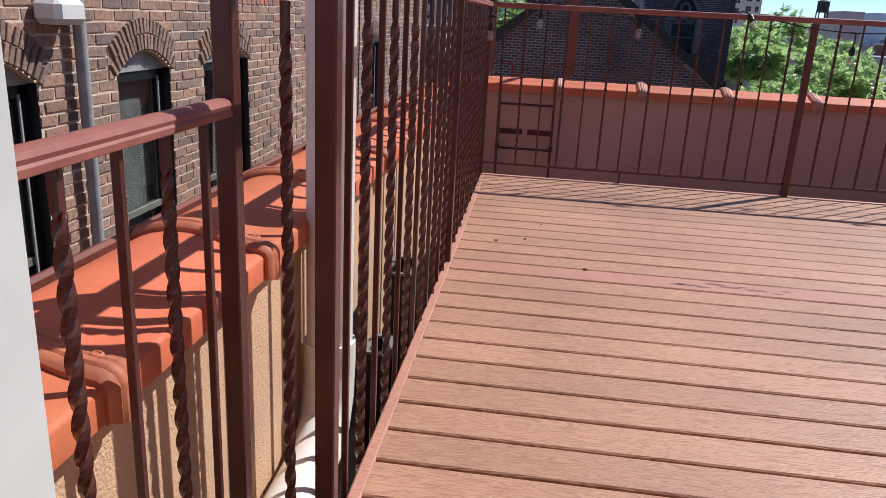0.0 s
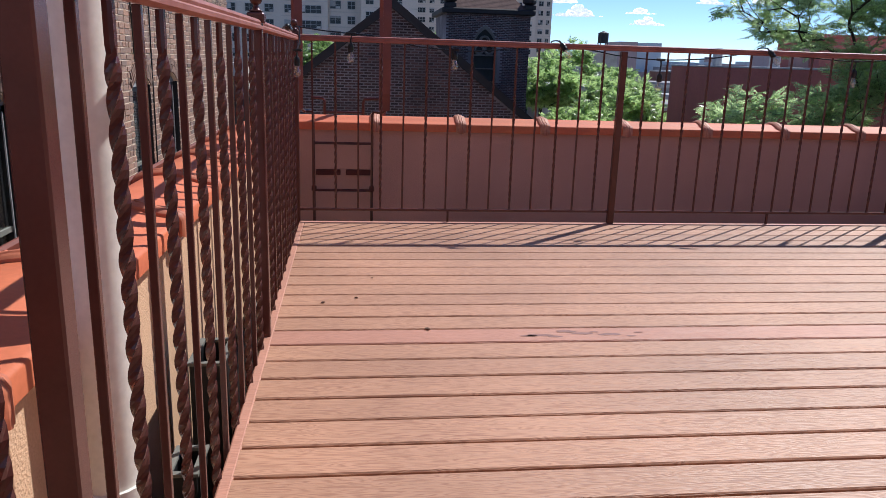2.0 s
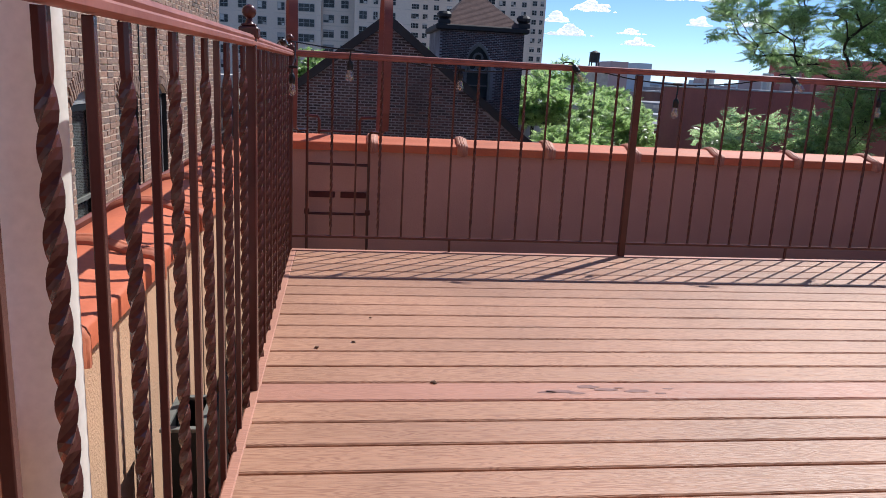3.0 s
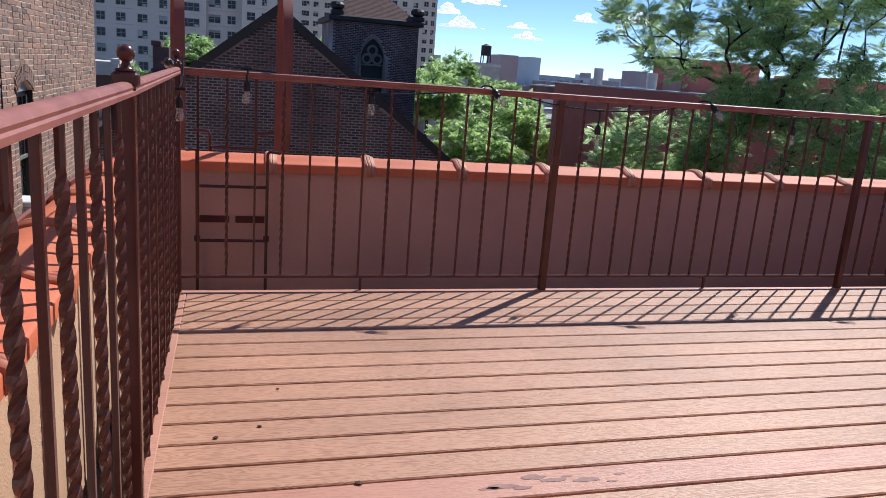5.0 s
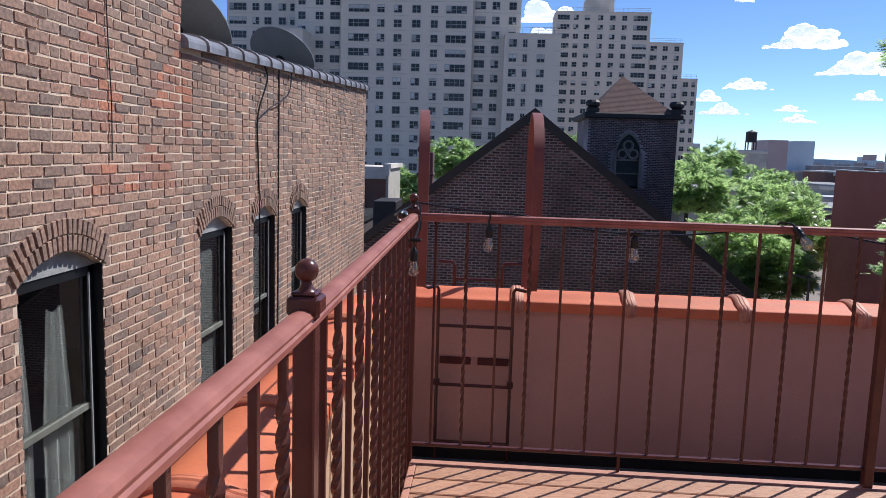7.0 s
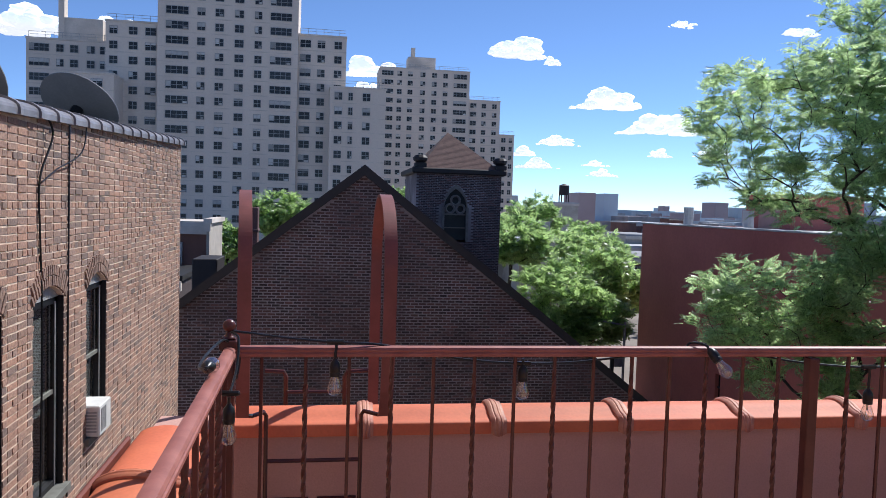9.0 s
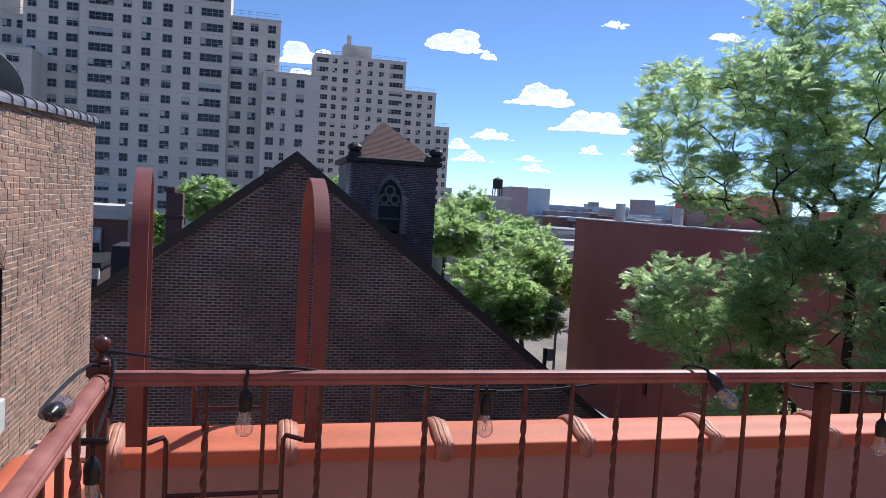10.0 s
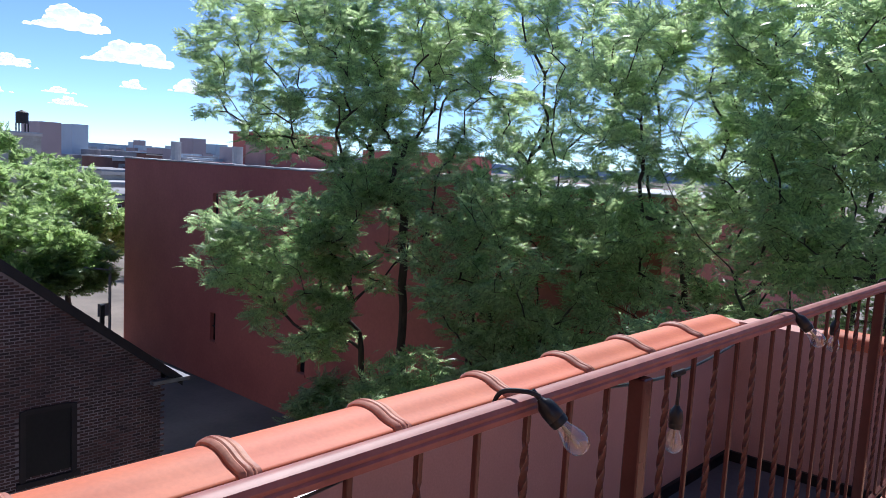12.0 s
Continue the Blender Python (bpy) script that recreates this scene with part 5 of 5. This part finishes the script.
part("bulkhead_cap", box((24.05, 37.55, 2.652), (28.55, 42.05, 2.79)), M_redwall, bk)
part("panel", box((24.15, 38.6, RED_TOP - 0.017), (24.199, 40.5, 2.2)), M_mauve, bk, "pale door of the bulkhead")
part("bulkhead", box((21.1, 23.7, RED_TOP - 0.019), (25.2, 27.2, 1.95)), M_redwall, red)
for hx, hy, hh in ((20.5, 35.5, 1.85), (22.3, 30.4, 1.5), (19.9, 40.3, 1.97)):
    part("vent_stub", tube([(hx, hy, RED_TOP - 0.1), (hx, hy, hh)], 0.26, 10), M_silver, red)

# alley with a lamp pole and far street houses
pole = thing("street_pole", "grey street pole with a small sign plate", "pole")
part("pole", tube([(15.9, 38.8, -9), (15.9, 38.8, -4.1)], 0.07, 8), M_zinc, pole)
part("arm", tube([(15.9, 38.8, -4.25), (14.7, 38.8, -4.05)], 0.045, 6), M_zinc, pole)
part("sign_plate", box((15.3, 38.68, -6.4), (15.8, 38.73, -5.8)), M_zinc, pole)


def low_house(x0, x1, y0, y1, top, mat, label, wins=True, roofm=None):
    h = thing("row_house", label, "building", group="houses of the street")
    w = part("wall", box((x0, y0, -9), (x1, y1, top)), mat, h)
    part("roof", box((x0 - 0.15, y0 - 0.15, top + 0.002), (x1 + 0.15, y1, top + 0.25)), roofm or M_silver, h)
    part("cornice", box((x0 - 0.1, y0 - 0.3, top - 0.45), (x1 + 0.1, y0 - 0.001, top)), M_band, h)
    if wins:
        n = max(1, int((x1 - x0) / 2.2))
        for k in range(n):
            cx = x0 + (x1 - x0) * (k + 0.5) / n
            for z in (top - 2.4, top - 5.2):
                tower_window(h, 1.0, 1.5, random.choice((0, 1)), Matrix.Translation((cx, y0 - 0.075, z)))
    return h


M_pale = material("pale_render", (0.55, 0.50, 0.44), 0.9, scale=0.5, fine=4)
M_fade = material("far_red_brick", (0.27, 0.14, 0.115), 0.9, scale=0.3, fine=3)
M_fade2 = material("far_grey_roofs", (0.36, 0.36, 0.38), 0.9, scale=0.2, fine=2)
low_house(-9.5, -5.92, 45, 50, 0.12, M_fade, "low brown brick house with a white roof", roofm=M_band)
low_house(-5.9, -5.75, 44.6, 50, 0.3, M_pale, "narrow cream rendered wall of a low house", wins=False, roofm=M_band)
low_house(-8.8, -6.1, 38, 44, -2.2, M_brick_ci, "dark brick shed with a flat roof", roofm=M_tar)
low_house(16.0, 19.0, 60.5, 66, -1.0, M_pale, "pale roof under a small bulkhead", wins=False, roofm=M_silver)
low_house(16.7, 18.1, 60, 62, 0.45, M_silver, "small white roof bulkhead among the trees", wins=False, roofm=M_band)
low_house(13.5, 22, 66, 72, -1.2, M_pale, "pale house between street trees", roofm=M_silver)
random.seed(33)
for k in range(72):
    yy = random.uniform(95, 420)
    xx = 0.30 * yy + random.uniform(0.02, 0.85) * yy
    if k < 12:
        yy = random.uniform(75, 130)
        xx = yy * random.uniform(0.40, 0.72)
    wd = random.uniform(4, 7.5)
    tp = random.uniform(-4.2, -0.6) + yy * random.uniform(-0.006, 0.008)
    low_house(xx, xx + wd, yy, yy + 12, tp, random.choice((M_fade, M_fade2, M_pale, M_fade, M_fade, M_fade)), "distant low city house with a flat roof", wins=yy < 160 and k % 2 == 0, roofm=random.choice((M_silver, M_silver, M_fade2, M_tar)))
# Blue distance haze is put into the hill's base colour.
M_hill = material("haze_tinted_blue_hill", (0.42, 0.52, 0.62), 1.0, rgb2=(0.39, 0.49, 0.60), scale=0.004, fine=0.05)
hb = bmesh.new()
prevp = None
for k in range(61):
    a = radians(-75 + 150 * k / 60)
    R = 2200
    top = 16 + 10 * noise.noise(Vector((k * 0.23, 0.5, 0)))
    cur = (hb.verts.new((R * math.sin(a), R * math.cos(a), -9)), hb.verts.new((R * math.sin(a), R * math.cos(a), top)))
    if prevp:
        hb.faces.new((prevp[0], cur[0], cur[1], prevp[1]))
    prevp = cur
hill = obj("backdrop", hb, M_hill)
tagged(hill, "line of far hills with blue haze in its colour", "hills", kind="structure")
far_city = thing("far_city", "skyline of distant grey, brick and pale blocks, haze put into their colours", "skyline", kind="stuff")
# Distance haze is mixed into these three base colours; no air is modelled.
M_haze = material("haze_tinted_far_blocks", (0.55, 0.62, 0.68), 1.0, rgb2=(0.48, 0.55, 0.61), scale=0.01, fine=0.1, vary=0.2)
M_haze_red = material("haze_tinted_far_brick", (0.46, 0.36, 0.36), 1.0, rgb2=(0.40, 0.33, 0.34), scale=0.01, fine=0.1, vary=0.2)
M_haze_pale = material("haze_tinted_far_pale_walls", (0.62, 0.62, 0.62), 1.0, rgb2=(0.54, 0.55, 0.56), scale=0.01, fine=0.1, vary=0.2)
for k in range(430):
    yy = random.uniform(300, 1200)
    xx = yy * random.uniform(0.12, 1.2)
    hh = random.uniform(-4, 1.5) + yy * random.uniform(-0.001, 0.004) + (random.uniform(4, 14) if k % 11 == 0 else 0)
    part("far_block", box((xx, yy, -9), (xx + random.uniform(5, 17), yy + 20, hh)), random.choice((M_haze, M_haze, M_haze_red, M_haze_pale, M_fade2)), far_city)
tank = thing("water_tank", "dark wooden rooftop water tank on legs", "water tank")
bm = bmesh.new()
add_lathe(bm, [(1.1, 0), (1.1, 2.0), (1.15, 2.05), (0.1, 2.5)], (52.3, 160, 5.2), 14)
part("barrel", bm, M_slate, tank)
for dx, dy in ((-0.8, -0.8), (0.8, -0.8), (-0.8, 0.8), (0.8, 0.8)):
    part("leg", box((52.3 + dx - 0.1, 160 + dy - 0.1, 3.6), (52.3 + dx + 0.1, 160 + dy + 0.1, 5.2)), M_black, tank)
low_house(49.5, 55, 158, 166, 3.4, M_pale, "distant pale house under a water tank", wins=False)


# ---- trees ----
def leaf_template(pairs, length, leaf_l, leaf_w):
    """A compound leaf that arches and droops, +x along the stalk; a list of leaflet quads."""
    q = []

    def stalk(f):
        return np.array((length * f, 0, length * (0.10 * f - 0.42 * f * f)))
    for k in range(pairs):
        f = 0.2 + 0.78 * k / pairs
        o = stalk(f)
        size = 1.0 - 0.25 * abs(f - 0.5)
        for side in (-1, 1):
            a = side * radians(74 - 26 * f)
            d = np.array((math.cos(a), math.sin(a), -0.55))
            nrm = np.array((-math.sin(a), math.cos(a), 0.35 * side)) * leaf_w * 0.5 * size
            q.append((o, o + d * leaf_l * 0.38 * size + nrm, o + d * leaf_l * size, o + d * leaf_l * 0.38 * size - nrm))
    o = stalk(0.98)
    d = np.array((0.85, 0, -0.5))
    nrm = np.array((0, leaf_w * 0.5, 0))
    q.append((o, o + d * leaf_l * 0.4 + nrm, o + d * leaf_l, o + d * leaf_l * 0.4 - nrm))
    return np.array(q)


def leaves_mesh(name, spots, tpl, mat, parent, rng, size=(0.75, 1.25)):
    """All leaves of one crown as one mesh. spots: (place, outward direction)."""
    flat = tpl.reshape(-1, 3)
    P = np.array([p for p, d in spots])
    D = np.array([d for p, d in spots])
    D /= np.linalg.norm(D, axis=1, keepdims=True) + 1e-6
    U = np.cross((0, 0, 1), D) + rng.normal(0, 1.1, D.shape)
    U -= D * np.sum(U * D, axis=1, keepdims=True)
    U /= np.linalg.norm(U, axis=1, keepdims=True) + 1e-6
    W = np.cross(D, U)
    M = np.stack((D, U, W), axis=1) * rng.uniform(*size, (len(P), 1, 1))
    V = (np.einsum("ij,njk->nik", flat, M) + P[:, None, :]).reshape(-1, 3)
    n = len(V)
    me = bpy.data.meshes.new(name)
    me.vertices.add(n)
    me.vertices.foreach_set("co", V.ravel())
    me.loops.add(n)
    me.loops.foreach_set("vertex_index", np.arange(n, dtype=np.int32))
    me.polygons.add(n // 4)
    me.polygons.foreach_set("loop_start", np.arange(0, n, 4, dtype=np.int32))
    me.update(calc_edges=True)
    me.materials.append(mat)
    ob = new(name, me)
    ob.parent = parent
    return ob


def crown_points(rng, parts, gap):
    """Ends of twigs strewn through egg-shaped masses, denser towards the outside, with holes where gap is high."""
    out = []
    for (c, r, n) in parts:
        made = 0
        while made < n:
            v = rng.normal(0, 1, 3)
            v /= np.linalg.norm(v)
            k = rng.uniform(0.25, 1.0) ** 0.6
            p = np.array(c) + v * np.array(r) * k
            bump = noise.noise(Vector(p * 0.55)) + 0.5 * noise.noise(Vector(p * 1.3))
            if k > 0.72 + 0.32 * (1 + bump) * 0.8 or bump < gap - 0.75:
                continue
            out.append(p)
            made += 1
    return np.array(out)


def tree(name, label, base, fork, parts, per_tip, tpl, mat, seed, tip_r=0.0056, gap=0.35, size=(0.75, 1.25)):
    """A trunk that forks; every twig end grows from the nearest fitting branch, and branches thicken with what they carry."""
    rng = np.random.default_rng(seed)
    base, fork = np.array(base, float), np.array(fork, float)
    t = thing(name, label, "tree", tuple(base))
    tips = crown_points(rng, parts, gap)
    tips = tips[np.argsort(np.linalg.norm(tips - fork, axis=1))]
    cap = 40 + len(tips) * 12
    P, up, run = np.zeros((cap, 3)), np.full(cap, -1), np.zeros(cap)
    n = 0
    for k in range(11):
        f = k / 10
        P[n] = base + (fork - base) * np.array((f ** 1.5, f ** 1.5, f)) + (rng.normal(0, 0.05, 3) if 0 < k < 10 else 0)
        up[n] = n - 1
        n += 1
    first = 7
    chains = [list(range(11))]
    ends = []
    for p in tips:
        d = np.linalg.norm(P[first:n] - p, axis=1)
        dz = P[first:n, 2] - p[2]
        cost = d + 0.22 * run[first:n] + np.maximum(0, dz + 0.25 * d) * 0.8
        a = first + int(np.argmin(cost))
        st = P[a]
        lead = st - P[up[a]]
        lead = lead / (np.linalg.norm(lead) + 1e-6)
        L = np.linalg.norm(p - st)
        mid = st + (p - st) * 0.45 + (lead * 0.20 + np.array((0, 0, 0.12))) * L
        m = max(2, min(9, int(L / 0.45) + 1))
        chain = [a]
        for q in range(1, m + 1):
            f = q / m
            P[n] = (1 - f) ** 2 * st + 2 * f * (1 - f) * mid + f * f * p + (rng.normal(0, 0.035, 3) if q < m else 0)
            up[n] = chain[-1]
            run[n] = run[chain[-1]] + L / m
            chain.append(n)
            n += 1
        chains.append(chain)
        ends.append(chain)
    load = np.zeros(n)
    for ch_ in ends:
        load[ch_[-1]] += 1
    for k in range(n - 1, 0, -1):
        load[up[k]] += load[k]
    rad = tip_r * np.maximum(load, 1) ** 0.5
    V, F = [], []
    for ch_ in chains:
        sides = 8 if rad[ch_[min(1, len(ch_) - 1)]] > 0.05 else 5 if rad[ch_[1]] > 0.018 else 3
        start = len(V)
        for i, k in enumerate(ch_):
            d = P[ch_[min(i + 1, len(ch_) - 1)]] - P[ch_[max(i - 1, 0)]]
            d = d / (np.linalg.norm(d) + 1e-9)
            s_ = np.cross(d, (0.31, 0.95, 0.05))
            s_ = s_ / (np.linalg.norm(s_) + 1e-9)
            w_ = np.cross(d, s_)
            r = rad[k] if i else min(rad[k], rad[ch_[1]] * 1.25)
            for j in range(sides):
                q = 2 * math.pi * j / sides
                V.append(tuple(P[k] + (s_ * math.cos(q) + w_ * math.sin(q)) * r - base))
        for i in range(len(ch_) - 1):
            for j in range(sides):
                a, b = start + i * sides + j, start + i * sides + (j + 1) % sides
                F.append((a, b, b + sides, a + sides))
    raw("trunk", V, F, M_bark, t, True)
    spots = []
    for ch_ in ends:
        a0 = rng.uniform(0, 6.28)
        tip, prev = P[ch_[-1]], P[ch_[-2]]
        d = tip - prev
        d = d / (np.linalg.norm(d) + 1e-6)
        for q in range(per_tip):
            a = a0 + q * 2.4 + rng.normal(0, 0.3)
            od = np.array((math.cos(a), math.sin(a), rng.uniform(-0.25, 0.55))) + d * 0.55
            f = rng.uniform(0, 1.6) * q / per_tip
            spots.append((tip + (prev - tip) * f + rng.normal(0, 0.10, 3) - base, od))
    leaves_mesh("crown", spots, tpl, mat, t, rng, size)
    return t


GZ = -9
AIL = leaf_template(6, 0.32, 0.092, 0.040)
tree("tree_of_heaven", "tall ailanthus tree with a spreading crown and bare limbs showing", (15.8, 18.9, GZ), (15.6, 19.0, -2.0),
     [((13.5, 20.4, 3.8), (3.9, 3.2, 2.5), 250), ((16.6, 20.3, 5.8), (3.8, 3.2, 3.0), 210), ((15.0, 19.6, 1.4), (2.4, 1.8, 1.5), 40)], 20, AIL, M_leaf, 1, gap=0.5)
tree("tree_of_heaven", "slender ailanthus tree with low leafy boughs", (15.0, 19.4, GZ), (14.6, 19.6, -3.4),
     [((12.5, 21.0, -0.8), (2.6, 1.9, 1.5), 120), ((14.6, 19.4, -0.4), (2.2, 1.8, 2.0), 90), ((13.1, 20.0, -2.8), (1.7, 1.5, 1.2), 50)], 20, AIL, M_leaf, 2, gap=0.5)
tree("tree_of_heaven", "tall ailanthus tree against the red house", (17.3, 17.7, GZ), (17.2, 17.6, -0.8),
     [((18.2, 16.4, 5.4), (3.8, 3.4, 3.6), 240), ((16.4, 16.4, 1.2), (2.4, 2.2, 2.4), 80)], 20, AIL, M_leaf, 3, gap=0.5)
tree("tree_of_heaven", "young ailanthus tree among taller ones", (15.4, 14.6, GZ), (15.3, 14.4, -4.0),
     [((15.0, 14.0, -0.9), (3.0, 3.1, 3.0), 290)], 20, AIL, M_leaf, 4, gap=0.28)
tree("tree_of_heaven", "dense leafy ailanthus tree in the yard", (17.0, 11.0, GZ), (16.9, 10.8, -3.0),
     [((16.6, 10.6, 2.4), (3.7, 3.3, 5.2), 430)], 20, AIL, M_leaf, 5, gap=0.35)
tree("tree_of_heaven", "dense leafy ailanthus tree in the yard, beside the parapet", (16.4, 5.6, GZ), (16.2, 5.8, -3.0),
     [((15.8, 6.0, 2.2), (3.7, 3.3, 5.2), 430)], 20, AIL, M_leaf, 6, gap=0.3)
tree("tree_of_heaven", "leafy ailanthus tree at the end of the yard", (15.6, 0.4, GZ), (15.5, 0.5, -3.0),
     [((15.2, 0.6, 1.8), (3.6, 3.4, 5.0), 220)], 20, AIL, M_leaf, 7, gap=0.3)
tree("tree_of_heaven", "broad ailanthus tree behind the others in the yard", (21.0, 8.6, GZ), (20.8, 8.6, -2.0),
     [((20.6, 8.8, 3.6), (3.8, 5.4, 5.4), 300)], 20, AIL, M_leaf, 8, gap=0.35)
SHR = leaf_template(4, 0.28, 0.10, 0.05)
for k, (sx, sy, sz, sr) in enumerate(((13.6, 16.4, -5.0, 2.2), (15.6, 18.2, -6.2, 2.4), (13.4, 12.4, -4.0, 2.6), (12.9, 9.0, -3.0, 2.8), (12.8, 5.4, -2.6, 2.9), (12.8, 1.4, -2.4, 2.9), (16.8, 23.5, -7.4, 1.6))):
    tree("yard_shrub", "dense dark green undergrowth in the yard", (sx, sy, GZ), (sx, sy, sz - sr * 0.8),
         [((sx, sy, sz), (sr, sr, sr * 0.85), 150)], 15, SHR, M_leaf_dark, 30 + k, gap=0.1)
FAR = leaf_template(4, 0.40, 0.15, 0.085)
for k, (c, r, sq, n) in enumerate((((13.4, 42.0, -3.9), 3.0, 0.95, 300), ((17.4, 47.4, -2.8), 2.9, 0.95, 240), ((13.1, 52, -0.6), 2.4, 0.85, 150), ((21.0, 76, 0.9), 2.9, 0.8, 130), ((19.6, 56, -1.4), 2.8, 0.8, 150), ((12.6, 70, 0.7), 3.2, 0.8, 130), ((24.0, 74, -1.2), 4.2, 0.5, 150),
                                   ((-2.9, 60, 0.7), 2.2, 0.85, 150), ((-6.4, 58, -1.6), 1.7, 0.9, 80), ((6.4, 62, 1.3), 2.0, 0.9, 100), ((-9.0, 40, -4.2), 1.9, 0.9, 90), ((34, 66, -3.5), 4.2, 0.6, 130))):
    half = r * 0.55
    tree("street_tree", "bright green leafy street tree", (c[0], c[1], GZ), (c[0], c[1], c[2] - r * 0.7),
         [((c[0], c[1], c[2]), (r, r, r * sq), int(n * 0.55)), ((c[0] - half, c[1] - half, c[2] - 0.25 * r), (r * 0.6, r * 0.6, r * 0.5), int(n * 0.22)),
          ((c[0] + half, c[1] - half, c[2] - 0.1 * r), (r * 0.6, r * 0.6, r * 0.5), int(n * 0.23))], 22, FAR, M_leaf_far, 60 + k, 0.010, 0.15, (0.8, 1.3))


# ---- clouds ----
def cloud(at, w, h, seed):
    r = np.random.default_rng(seed)
    bm = bmesh.new()
    humps = [(r.uniform(-0.65, 0.65), r.uniform(0.55, 1.0)) for _ in range(3)]
    for k in range(64):
        f = max(-1.0, min(1.0, r.normal(0, 0.45)))
        rise = max([hv * math.exp(-((f - hf) / 0.3) ** 2) for hf, hv in humps] + [0.22]) * (1 - abs(f)) ** 0.4
        u = r.uniform(0, 1) ** 0.7
        rad = h * (0.10 + 0.17 * rise) * r.uniform(0.7, 1.15)
        m = Matrix.Translation((f * w / 2, r.uniform(-0.2, 0.2) * w, max(0.0, rise * h * 0.8 * u))) @ Matrix.Diagonal((1.5, 1.3, 0.85, 1))
        vs = bmesh.ops.create_icosphere(bm, subdivisions=3, radius=rad, matrix=m)["verts"]
        for v in vs:
            d = noise.fractal(v.co * (6.0 / h), 0.8, 2.1, 3)
            v.co += (v.co - m.translation) * 0.22 * d
            if v.co.z < 0.02 * h:
                v.co.z = 0.02 * h + (v.co.z - 0.02 * h) * 0.15
    c = obj("cloud", bm, M_cloud, smooth=True)
    c.location = at
    tagged(c, "small white fair-weather cumulus cloud", "cloud", "clouds", "stuff")
    return c


for k, (at, w, h) in enumerate((
    ((356, 1429, 298), 119, 57),
    ((538, 1388, 202), 131, 48),
    ((632, 1354, 154), 148, 55),
    ((432, 1411, 283), 32, 20),
    ((451, 1427, 132), 102, 23),
    ((633, 1358, 111), 43, 20),
    ((94, 1478, 254), 97, 68),
    ((522, 1406, 93), 57, 14),
    ((818, 1218, 323), 62, 20),
    ((411, 1443, 86), 91, 25),
    ((85, 1483, 224), 79, 23),
    ((-501, 1388, 278), 216, 62),
    ((-362, 1428, 293), 102, 45),
    ((539, 1401, 73), 68, 16),
    ((1170, 927, 176), 102, 39),
    ((720, 1314, 112), 68, 34),
    ((646, 1312, 347), 57, 11),
    ((388, 1447, 110), 45, 30),
)):
    cloud(at, w, h, 100 + k)

# ---- single bricks of the house wall ----
bk_mesh = None
for a, b, z0, z1, d in bricks_near:
    L_, H_ = b - a, z1 - z0
    if bk_mesh is None:
        bmb = box((-0.014, -0.5, -0.5), (0.0025, 0.5, 0.5))
        o = part("brick", bmb, M_brick, wall_part)
        bk_mesh = o.data
    else:
        o = share("brick", bk_mesh, Matrix(), wall_part)
    o.matrix_basis = Matrix.LocRotScale((XW + 0.45 * d, (a + b) / 2, (z0 + z1) / 2), Euler((radians(random.uniform(-1.3, 1.3)), 0, radians(random.uniform(-1, 1)))), (1, L_, H_))
